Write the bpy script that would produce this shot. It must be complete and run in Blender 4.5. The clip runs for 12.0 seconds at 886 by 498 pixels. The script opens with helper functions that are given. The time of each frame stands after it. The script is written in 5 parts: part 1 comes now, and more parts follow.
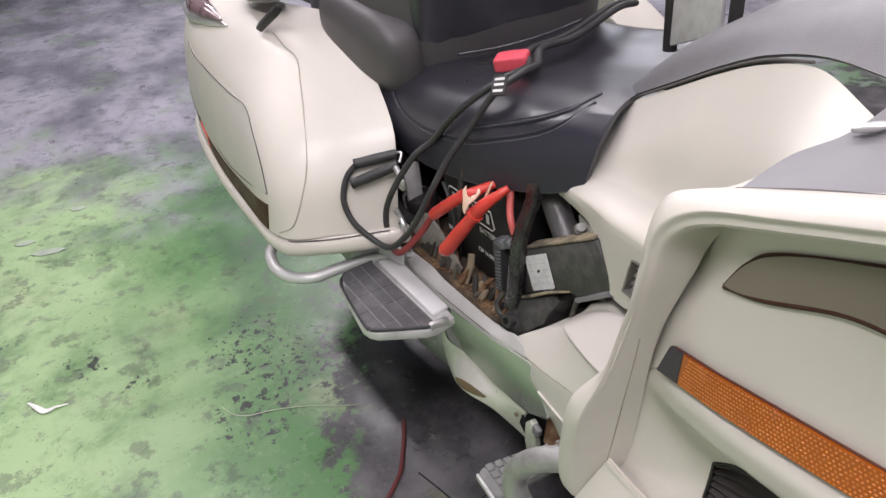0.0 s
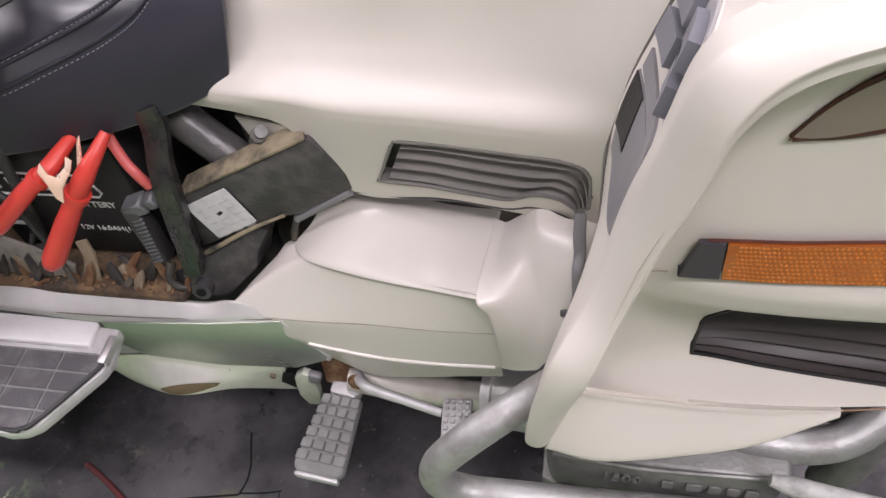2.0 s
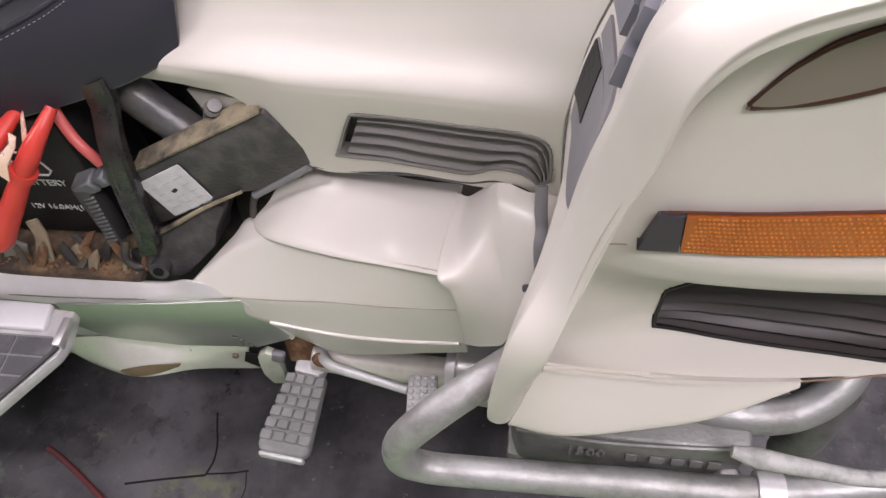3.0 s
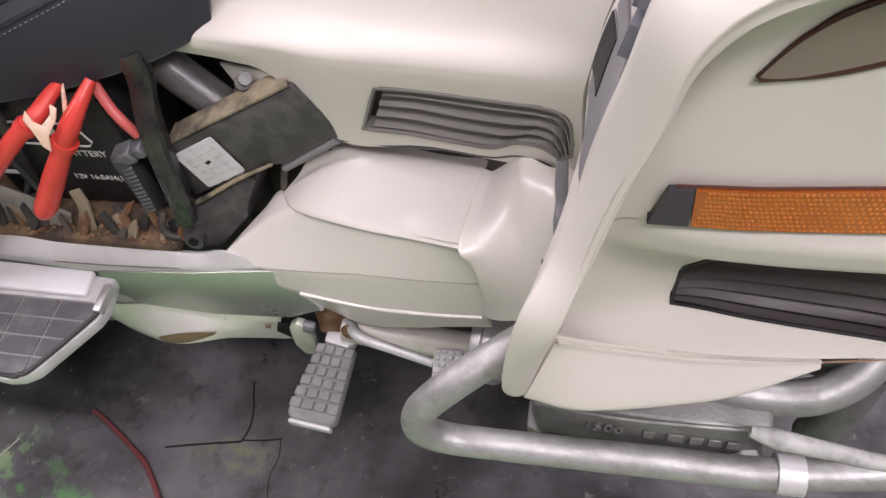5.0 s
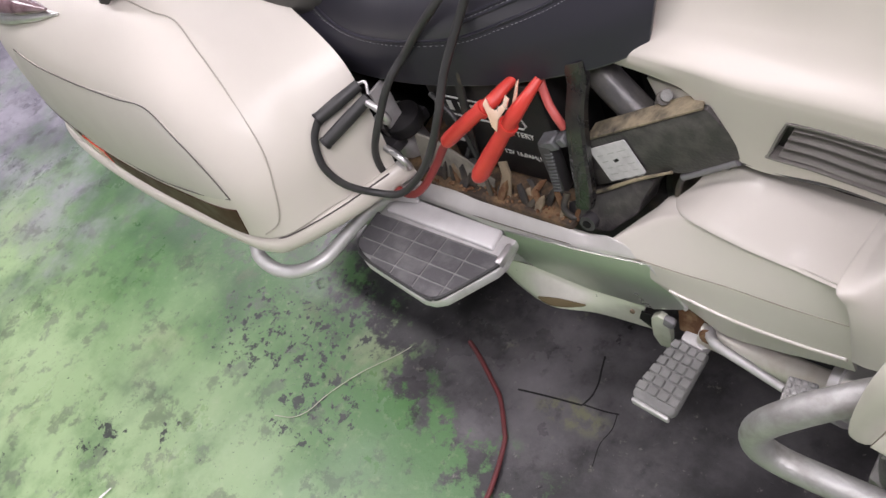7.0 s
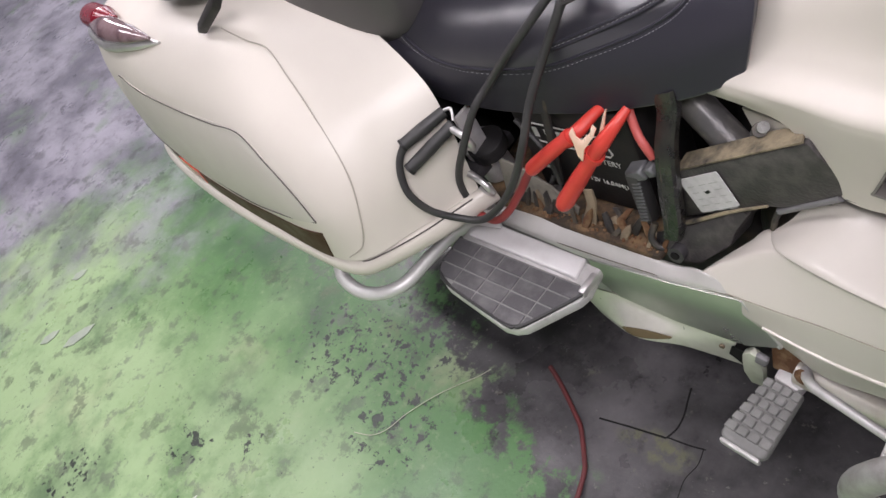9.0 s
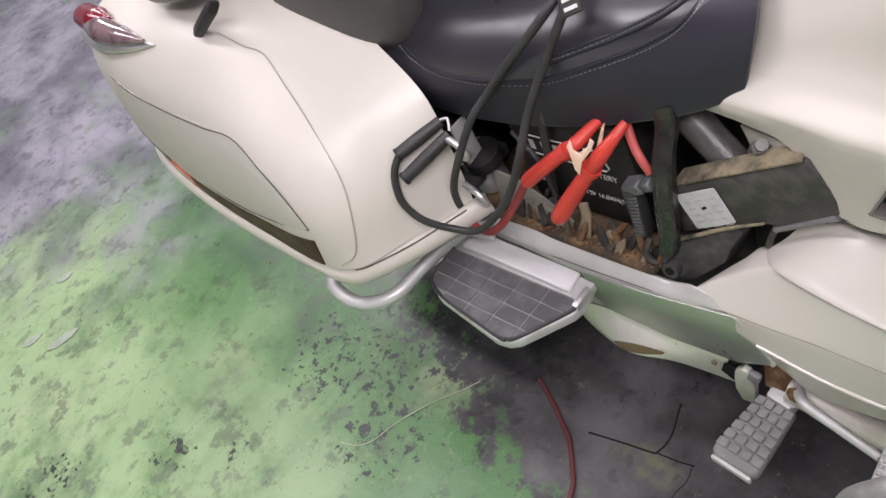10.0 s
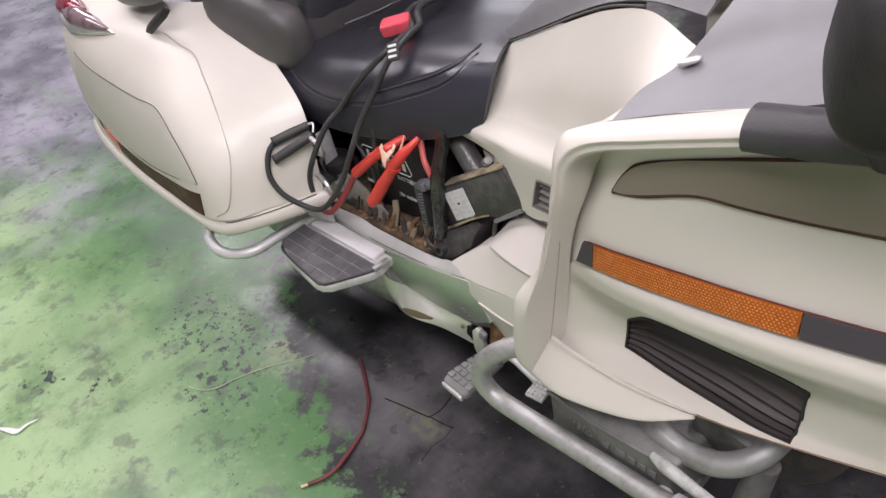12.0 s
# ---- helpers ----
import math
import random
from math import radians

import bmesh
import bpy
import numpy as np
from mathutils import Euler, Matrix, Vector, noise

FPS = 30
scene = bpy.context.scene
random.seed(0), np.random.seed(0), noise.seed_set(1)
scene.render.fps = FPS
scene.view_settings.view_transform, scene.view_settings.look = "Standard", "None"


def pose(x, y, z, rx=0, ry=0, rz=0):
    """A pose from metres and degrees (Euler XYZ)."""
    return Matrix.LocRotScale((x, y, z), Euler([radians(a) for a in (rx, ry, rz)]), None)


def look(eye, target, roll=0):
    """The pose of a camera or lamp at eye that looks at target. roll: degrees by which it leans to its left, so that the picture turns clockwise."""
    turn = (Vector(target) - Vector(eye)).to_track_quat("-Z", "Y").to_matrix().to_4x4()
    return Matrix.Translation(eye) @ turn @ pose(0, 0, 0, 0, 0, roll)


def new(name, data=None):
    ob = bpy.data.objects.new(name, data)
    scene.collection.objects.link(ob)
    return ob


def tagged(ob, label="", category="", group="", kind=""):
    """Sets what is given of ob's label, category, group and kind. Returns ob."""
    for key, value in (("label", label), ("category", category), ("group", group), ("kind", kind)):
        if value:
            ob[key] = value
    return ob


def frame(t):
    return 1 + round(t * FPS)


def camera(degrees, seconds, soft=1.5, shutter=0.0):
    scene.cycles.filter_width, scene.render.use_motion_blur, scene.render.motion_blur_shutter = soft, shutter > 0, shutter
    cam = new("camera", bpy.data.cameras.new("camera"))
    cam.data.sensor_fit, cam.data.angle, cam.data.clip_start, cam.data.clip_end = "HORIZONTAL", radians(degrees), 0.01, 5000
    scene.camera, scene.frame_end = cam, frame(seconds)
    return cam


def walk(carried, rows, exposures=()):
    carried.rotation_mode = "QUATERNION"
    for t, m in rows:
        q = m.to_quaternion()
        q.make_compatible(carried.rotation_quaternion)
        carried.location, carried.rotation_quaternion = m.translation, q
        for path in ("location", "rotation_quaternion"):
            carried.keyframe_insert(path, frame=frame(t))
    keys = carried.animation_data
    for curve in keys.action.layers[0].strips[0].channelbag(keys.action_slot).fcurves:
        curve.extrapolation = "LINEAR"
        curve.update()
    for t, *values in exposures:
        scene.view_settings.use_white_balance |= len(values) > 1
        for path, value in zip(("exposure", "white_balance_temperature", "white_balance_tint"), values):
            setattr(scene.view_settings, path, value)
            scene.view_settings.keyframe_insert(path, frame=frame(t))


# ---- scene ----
cam = camera(60.4, 12.0)
PATH = [
    (0, (0.628, -0.748, 1.099), (-0.915, 0.012, 0.078), -7.4),
    (0.5, (0.436, -0.786, 1.067), (-0.835, 0.221, -0.103), -8.3),
    (1, (0.329, -0.705, 1.047), (-0.577, 0.448, -0.314), -12.3),
    (1.5, (0.285, -0.67, 1.06), (-0.299, 0.508, -0.447), -12.7),
    (2, (0.258, -0.672, 1.062), (-0.124, 0.493, -0.518), -11.2),
    (2.5, (0.257, -0.668, 1.057), (-0.055, 0.475, -0.554), -9.7),
    (3, (0.265, -0.664, 1.052), (-0.042, 0.459, -0.574), -9.6),
    (5, (0.286, -0.668, 1.051), (-0.139, 0.393, -0.59), -13.9),
    (5.5, (0.285, -0.672, 1.049), (-0.219, 0.371, -0.581), -15.5),
    (6, (0.286, -0.692, 1.073), (-0.492, 0.264, -0.502), -22.1),
    (6.5, (0.304, -0.702, 1.122), (-0.722, 0.116, -0.388), -27.7),
    (7, (0.309, -0.709, 1.137), (-0.928, -0.047, -0.289), -32.2),
    (7.5, (0.302, -0.696, 1.149), (-1.03, -0.111, -0.223), -34.2),
    (7.7, (0.296, -0.692, 1.149), (-1.065, -0.126, -0.203), -34.9),
    (9.5, (0.3, -0.696, 1.146), (-1.095, -0.124, -0.168), -34.9),
    (10, (0.289, -0.697, 1.147), (-1.088, -0.098, -0.173), -33.1),
    (10.5, (0.285, -0.693, 1.144), (-1.068, -0.06, -0.185), -30.5),
    (11, (0.334, -0.72, 1.141), (-0.977, 0.018, -0.176), -24.0),
    (11.5, (0.479, -0.831, 1.156), (-0.848, -0.015, -0.098), -19.2),
    (12, (0.714, -0.858, 1.211), (-0.604, 0.044, 0.007), -15.0),
]
walk(cam, [(t, look(eye, target, roll)) for t, eye, target, roll in PATH],
     [(0, .18, 6450, 12), (1.5, .20, 6450, 15), (2.5, .22, 6450, 17), (5.5, .30, 6450, 17), (7, .18, 6450, 14), (10, .14, 6450, 13), (11.5, .12, 6470, 13), (12, .20, 6480, 14)])

# ---- world and light ----
world = bpy.data.worlds.new("world")
scene.world = world
world.use_nodes = True
world.node_tree.nodes["Background"].inputs[0].default_value = (0.80, 0.86, 1.0, 1)
world.node_tree.nodes["Background"].inputs[1].default_value = 0.01


def area_lamp(name, eye, target, sx, sy, power, colour):
    data = bpy.data.lights.new(name, "AREA")
    data.shape, data.size, data.size_y, data.energy, data.color = "RECTANGLE", sx, sy, power, colour
    ob = new(name, data)
    ob.matrix_world = look(eye, target)
    return ob


# rows of ceiling tubes, daylight from the open front behind, unseen fill added beside
for lx, ly, power in ((-2.4, -0.8, 42), (-1.9, 1.2, 40), (1.55, -1.55, 78), (0.1, -0.5, 16), (0.5, 1.2, 36), (2.8, -0.5, 36), (-4.7, 1.0, 62), (-4.7, 3.2, 62)):
    area_lamp("ceiling_tube_light", (lx, ly, 3.05), (lx, ly, 0), 2.2, 0.5, power, (1.0, 0.94, 0.98))
area_lamp("shop_front_daylight", (-8.6, -0.5, 1.7), (0, -0.3, 0.6), 6.0, 2.6, 12, (0.88, 0.90, 1.0))
area_lamp("window_daylight", (-5.6, 4.2, 2.35), (-1.5, 0.5, 0.7), 4.0, 1.5, 34, (0.80, 0.88, 1.0))
# soft lamp with no door behind it, added to brighten the fairing's face
area_lamp("side_fill_light", (-0.5, -4.8, 1.6), (0, -0.3, 0.5), 6.0, 2.6, 26, (1.0, 0.95, 0.98))


# ---- materials ----
def mat(name, colour, rough=0.5, metal=0.0, coat=0.0, spots=None, spot_scale=8.0, spot_amount=0.4, grain=0.0, grain_scale=300.0, spec=0.5, rough_var=0.1, wrinkle=0.0, wrinkle_scale=14.0):
    """A surface with wear at two scales: broad stains towards the colour spots, and fine grain as relief."""
    m = bpy.data.materials.new(name)
    m.use_nodes = True
    nt = m.node_tree
    b = nt.nodes["Principled BSDF"]
    co = nt.nodes.new("ShaderNodeTexCoord")
    n1 = nt.nodes.new("ShaderNodeTexNoise")
    n1.inputs["Scale"].default_value, n1.inputs["Detail"].default_value, n1.inputs["Roughness"].default_value = spot_scale, 6, 0.62
    nt.links.new(co.outputs["Object"], n1.inputs["Vector"])
    ramp = nt.nodes.new("ShaderNodeMapRange")
    ramp.inputs[1].default_value, ramp.inputs[2].default_value, ramp.inputs[3].default_value, ramp.inputs[4].default_value = 0.45, 0.7, 0.0, spot_amount
    nt.links.new(n1.outputs["Fac"], ramp.inputs[0])
    mix = nt.nodes.new("ShaderNodeMix")
    mix.data_type = "RGBA"
    mix.inputs[6].default_value = (*colour, 1)
    mix.inputs[7].default_value = (*(spots or [c * 0.8 for c in colour]), 1)
    nt.links.new(ramp.outputs[0], mix.inputs[0])
    nt.links.new(mix.outputs[2], b.inputs["Base Color"])
    rr = nt.nodes.new("ShaderNodeMapRange")
    rr.inputs[1].default_value, rr.inputs[2].default_value = 0.3, 0.7
    rr.inputs[3].default_value, rr.inputs[4].default_value = max(rough - rough_var, 0.02), min(rough + rough_var, 1)
    nt.links.new(n1.outputs["Fac"], rr.inputs[0])
    nt.links.new(rr.outputs[0], b.inputs["Roughness"])
    b.inputs["Metallic"].default_value = metal
    b.inputs["Coat Weight"].default_value = coat
    b.inputs["Coat Roughness"].default_value = 0.12
    b.inputs["Specular IOR Level"].default_value = spec
    if grain:
        n2 = nt.nodes.new("ShaderNodeTexNoise")
        n2.inputs["Scale"].default_value, n2.inputs["Detail"].default_value = grain_scale, 3
        nt.links.new(co.outputs["Object"], n2.inputs["Vector"])
        bump = nt.nodes.new("ShaderNodeBump")
        bump.inputs["Strength"].default_value, bump.inputs["Distance"].default_value = grain, 0.002
        nt.links.new(n2.outputs["Fac"], bump.inputs["Height"])
        nt.links.new(bump.outputs[0], b.inputs["Normal"])
        if wrinkle:
            n3 = nt.nodes.new("ShaderNodeTexNoise")
            n3.inputs["Scale"].default_value, n3.inputs["Detail"].default_value, n3.inputs["Distortion"].default_value = wrinkle_scale, 3, 0.8
            nt.links.new(co.outputs["Object"], n3.inputs["Vector"])
            fold = nt.nodes.new("ShaderNodeBump")
            fold.inputs["Strength"].default_value, fold.inputs["Distance"].default_value = wrinkle, 0.02
            nt.links.new(n3.outputs["Fac"], fold.inputs["Height"])
            nt.links.new(fold.outputs[0], bump.inputs["Normal"])
    return m


PAINT = mat("pearl_paint", (0.628, 0.592, 0.532), 0.46, coat=0.12, spots=(0.575, 0.54, 0.485), spot_scale=5, spot_amount=0.5)
PANEL = mat("matte_insert_paint", (0.52, 0.50, 0.45), 0.5, spots=(0.47, 0.45, 0.40), spot_scale=9)
COVER = mat("engine_cover_paint", (0.66, 0.625, 0.57), 0.36, coat=0.3, spots=(0.58, 0.545, 0.49), spot_scale=6, spot_amount=0.5)
SEAM = mat("seam_gap", (0.10, 0.09, 0.085), 0.8)
VINYL = mat("black_vinyl", (0.026, 0.025, 0.033), 0.32, spots=(0.034, 0.032, 0.040), spot_scale=18, grain=0.10, grain_scale=900, spec=1.0, rough_var=0.05, wrinkle=0.16, wrinkle_scale=5.0)
PILLION = mat("dusty_grey_vinyl", (0.075, 0.070, 0.072), 0.45, spots=(0.10, 0.095, 0.093), spot_scale=9, grain=0.15, grain_scale=900)
VINYL_SIDE = mat("black_vinyl_skirt", (0.027, 0.026, 0.036), 0.42, spots=(0.033, 0.031, 0.042), spot_scale=14, grain=0.15, grain_scale=900, spec=0.35)
DUSTYBLACK = mat("dusty_black_plastic", (0.046, 0.042, 0.043), 0.42, spots=(0.14, 0.130, 0.122), spot_scale=45, spot_amount=0.6, grain=0.4, spec=0.45)
THREAD = mat("grey_thread", (0.32, 0.32, 0.34), 0.7)
GREYPLASTIC = mat("grey_plastic", (0.20, 0.195, 0.205), 0.45, spots=(0.15, 0.145, 0.15), spot_scale=10, grain=0.2, grain_scale=900)
DARKPLASTIC = mat("dark_grey_plastic", (0.042, 0.040, 0.043), 0.48, spots=(0.09, 0.085, 0.08), spot_scale=20, grain=0.2)
# near-black for holes and recesses: their shade is put into the colour
SHADEBLACK = mat("recess_shade_black", (0.010, 0.010, 0.010), 0.8, spec=0.15)
BLACKPLASTIC = mat("black_plastic", (0.018, 0.017, 0.018), 0.55, spots=(0.055, 0.048, 0.042), spot_scale=25, spot_amount=0.5, grain=0.2, spec=0.3)
CHROME = mat("dull_chrome", (0.72, 0.71, 0.71), 0.42, metal=0.85, spots=(0.50, 0.48, 0.46), spot_scale=22, spot_amount=0.6, rough_var=0.14)
STEEL = mat("polished_steel_trim", (0.64, 0.63, 0.61), 0.38, metal=0.35, spots=(0.48, 0.47, 0.44), spot_scale=10, spot_amount=0.5)
ALU = mat("brushed_alloy", (0.64, 0.63, 0.63), 0.5, metal=0.5, spots=(0.45, 0.44, 0.43), spot_scale=30, spot_amount=0.7, grain=0.15)
RUBBER = mat("worn_black_rubber", (0.085, 0.083, 0.088), 0.42, spots=(0.22, 0.215, 0.215), spot_scale=24, spot_amount=0.6, grain=0.3)
PEGRUBBER = mat("dusty_grey_rubber", (0.20, 0.20, 0.195), 0.65, spots=(0.33, 0.33, 0.32), spot_scale=30, spot_amount=0.7, grain=0.3)
RUST = mat("rusty_steel", (0.12, 0.055, 0.024), 0.85, spots=(0.30, 0.20, 0.11), spot_scale=40, spot_amount=0.9, grain=0.8, grain_scale=200)
DIRTY = mat("dirty_black_steel", (0.03, 0.028, 0.028), 0.5, spots=(0.17, 0.14, 0.09), spot_scale=18, spot_amount=0.6, grain=0.3)
OCHRE = mat("dusty_ochre_steel", (0.27, 0.215, 0.145), 0.8, spots=(0.05, 0.04, 0.032), spot_scale=26, spot_amount=0.8, grain=0.4)
CAKED = mat("caked_ochre_dust", (0.30, 0.25, 0.165), 0.85, spots=(0.03, 0.027, 0.025), spot_scale=30, spot_amount=1.0, grain=0.6, grain_scale=180)
REDGRIP = mat("red_grip_plastic", (0.62, 0.055, 0.04), 0.38, spots=(0.48, 0.035, 0.03), spot_scale=30)
OFFCUT = mat("dusty_red_cable", (0.17, 0.04, 0.042), 0.6, spots=(0.09, 0.04, 0.042), spot_scale=12, spot_amount=0.8)
REDCABLE = mat("red_cable_rubber", (0.30, 0.042, 0.042), 0.5, spots=(0.22, 0.03, 0.035), spot_scale=30)
BLACKCABLE = mat("black_cable_rubber", (0.03, 0.03, 0.031), 0.5, spots=(0.07, 0.068, 0.065), spot_scale=30)
COPPER = mat("copper_jaw", (0.95, 0.70, 0.55), 0.30, metal=0.35, coat=0.5, spots=(0.85, 0.45, 0.25), spot_scale=40)
PINK = mat("red_strap", (0.62, 0.07, 0.10), 0.6, spots=(0.5, 0.05, 0.08), spot_scale=60)
WHITEPAPER = mat("white_label", (0.68, 0.66, 0.68), 0.6, spots=(0.50, 0.48, 0.50), spot_scale=90, spot_amount=0.7)
BARS = mat("grey_print", (0.45, 0.45, 0.44), 0.6)
AMBER = mat("amber_reflector", (0.36, 0.080, 0.004), 0.2, coat=0.6, spots=(0.26, 0.05, 0.003), spot_scale=60, grain=0.0)
BROWN = mat("brown_reflector", (0.058, 0.024, 0.015), 0.5, spots=(0.042, 0.016, 0.010), spot_scale=30, spec=0.2)
GUARD = mat("weathered_chrome", (0.42, 0.42, 0.41), 0.52, metal=0.7, spots=(0.24, 0.23, 0.21), spot_scale=30, spot_amount=0.8, grain=0.25, grain_scale=220)
PALEBAR = mat("pale_bare_metal_bar", (0.62, 0.62, 0.61), 0.48, metal=0.35, spots=(0.48, 0.48, 0.47), spot_scale=20, spot_amount=0.6)
# the green in this base colour paints in the floor's reflection
MIRRORPLATE = mat("green_tinted_plate", (0.52, 0.55, 0.50), 0.36, metal=0.8, spots=(0.40, 0.43, 0.38), spot_scale=9)
STRIPEND = mat("strip_end_plastic", (0.058, 0.051, 0.058), 0.5, spots=(0.07, 0.063, 0.068), spot_scale=20, spec=0.25)
REDLENS = mat("red_lens", (0.17, 0.006, 0.018), 0.25, coat=0.2, spots=(0.20, 0.008, 0.018), spot_scale=40)
SMOKE = mat("smoked_lens", (0.205, 0.168, 0.138), 0.35, coat=0.2, spots=(0.17, 0.135, 0.11), spot_scale=8)
TYRE = mat("tyre_rubber", (0.02, 0.02, 0.021), 0.75, grain=0.3)
CAST = mat("grey_cast_alloy", (0.19, 0.19, 0.18), 0.5, metal=0.4, spots=(0.06, 0.057, 0.05), spot_scale=20, spot_amount=0.7, grain=0.3, grain_scale=250)


# ---- mesh helpers ----
def cr(pts, n):
    """n points evenly in parameter along a smooth curve through pts."""
    p = np.array(pts, float)
    k = len(p) - 1
    if k == 1:
        return np.array([p[0] + (p[1] - p[0]) * s for s in np.linspace(0, 1, n)])
    p = np.vstack([2 * p[0] - p[1], p, 2 * p[-1] - p[-2]])
    s = np.linspace(0, k, n)
    i = np.minimum(s.astype(int), k - 1)
    f = (s - i)[:, None]
    a, b, c, d = p[i], p[i + 1], p[i + 2], p[i + 3]
    return 0.5 * (2 * b + (c - a) * f + (2 * a - 5 * b + 4 * c - d) * f * f + (3 * b - a - 3 * c + d) * f ** 3)


def creased(p, crisp, n=161):
    """n steps along the flat facets between the entries of p, rounded at each entry."""
    k = len(p) - 1
    out = []
    for s in np.linspace(0, k, n):
        room = min(1.0, s / crisp, (k - s) / crisp)
        acc = np.zeros_like(p[0])
        for o in np.linspace(-crisp, crisp, 13):
            q = s + o * room
            i = min(max(int(q), 0), k - 1)
            acc += p[i] + (p[i + 1] - p[i]) * (q - i)
        out.append(acc / 13)
    return np.array(out)


def inside(poly, x, y):
    """Whether a point lies within an outline."""
    hit = False
    for (x0, y0), (x1, y1) in zip(poly, poly[1:] + poly[:1]):
        if (y0 > y) != (y1 > y) and x < x0 + (x1 - x0) * (y - y0) / (y1 - y0):
            hit = not hit
    return hit


class Skin:
    """A smooth surface through rows of control points; u runs along a row, v from row to row, both 0 to 1.
    With crisp it is flat from row to row, and rounded at each row over that share of the way to the next."""

    def __init__(self, *rows, crisp=0.0, crisp_u=0.0):
        cols = np.array([creased(np.array(r, float), crisp_u) if crisp_u else cr(r, 161) for r in rows])
        if crisp:
            self.net = creased(cols, crisp)
        else:
            self.net = np.array([cr(cols[:, j], 161) for j in range(161)]).transpose(1, 0, 2)

    def at(self, u, v):
        u, v = min(max(u, 0), 1) * 160, min(max(v, 0), 1) * 160
        i, j = min(int(u), 159), min(int(v), 159)
        p, q, g = u - i, v - j, self.net
        return (g[j, i] * (1 - p) + g[j, i + 1] * p) * (1 - q) + (g[j + 1, i] * (1 - p) + g[j + 1, i + 1] * p) * q

    def grid(self, us, vs):
        return np.array([[self.at(u, v) for u in us] for v in vs])

    def normal(self, u, v):
        e = 0.01
        n = np.cross(self.at(u + e, v) - self.at(u - e, v), self.at(u, v + e) - self.at(u, v - e))
        return n / max(np.linalg.norm(n), 1e-9)


def sheet(pts, thick, flip=False, hole=None):
    """A bmesh from a grid of points, thickened to the back, open where hole, an outline in 0 to 1, cuts it."""
    nv, nu = pts.shape[:2]
    du, dv = np.gradient(pts, axis=1), np.gradient(pts, axis=0)
    nr = np.cross(du, dv)
    nr /= np.maximum(np.linalg.norm(nr, axis=2, keepdims=True), 1e-9)
    if flip:
        nr = -nr
    back = pts - nr * thick
    if hole:
        lo, hi = min(p[1] for p in hole), max(p[1] for p in hole)
        near = [lo <= (j + .5) / (nv - 1) <= hi for j in range(nv)]
    bm = bmesh.new()
    a = [[bm.verts.new(p) for p in row] for row in pts]
    b = [[bm.verts.new(p) for p in row] for row in back]
    for j in range(nv - 1):
        for i in range(nu - 1):
            if hole and near[j] and inside(hole, (i + .5) / (nu - 1), (j + .5) / (nv - 1)):
                continue
            bm.faces.new((a[j][i], a[j][i + 1], a[j + 1][i + 1], a[j + 1][i]))
            bm.faces.new((b[j][i], b[j + 1][i], b[j + 1][i + 1], b[j][i + 1]))
    for i in range(nu - 1):
        bm.faces.new((a[0][i + 1], a[0][i], b[0][i], b[0][i + 1]))
        bm.faces.new((a[-1][i], a[-1][i + 1], b[-1][i + 1], b[-1][i]))
    for j in range(nv - 1):
        bm.faces.new((a[j][0], a[j + 1][0], b[j + 1][0], b[j][0]))
        bm.faces.new((a[j + 1][-1], a[j][-1], b[j][-1], b[j + 1][-1]))
    bmesh.ops.recalc_face_normals(bm, faces=bm.faces)
    return bm


def skin_sheet(skin, nu, nv, thick, flip=False, hole=None):
    return sheet(skin.grid(np.linspace(0, 1, nu), np.linspace(0, 1, nv)), thick, flip, hole)


def mouth(skin, low, high, depth, flip=False):
    """The wall round an opening, from the skin's face down to its recess."""
    lo = [tuple(p[:2]) for p in cr([(*q, 0) for q in low], 40)]
    hi = [tuple(p[:2]) for p in cr([(*q, 0) for q in high], 40)]
    ends = [tuple(np.array(hi[-1]) + (np.array(lo[-1]) - np.array(hi[-1])) * k) for k in (.33, .66)]
    starts = [tuple(np.array(lo[0]) + (np.array(hi[0]) - np.array(lo[0])) * k) for k in (.33, .66)]
    loop = [lo[0]] + starts + hi + ends + lo[::-1]
    pts = np.array([on_skin(skin, loop, k, flip) for k in (.0012, -.0005, -depth)])
    return sheet(pts, .0022, False), loop


def patch(skin, low, high, nu, nv, lift, thick, flip=False):
    """A thin piece that follows the skin between two curves given in (u, v), lifted off it."""
    lo, hi = cr([(*p, 0) for p in low], nu)[:, :2], cr([(*p, 0) for p in high], nu)[:, :2]
    pts = np.zeros((nv, nu, 3))
    sgn = -1 if flip else 1
    for j, s in enumerate(np.linspace(0, 1, nv)):
        for i in range(nu):
            u, v = np.clip(lo[i] * (1 - s) + hi[i] * s, 0, 1)
            pts[j, i] = skin.at(u, v) + sgn * lift * skin.normal(u, v)
    return sheet(pts, thick, flip)


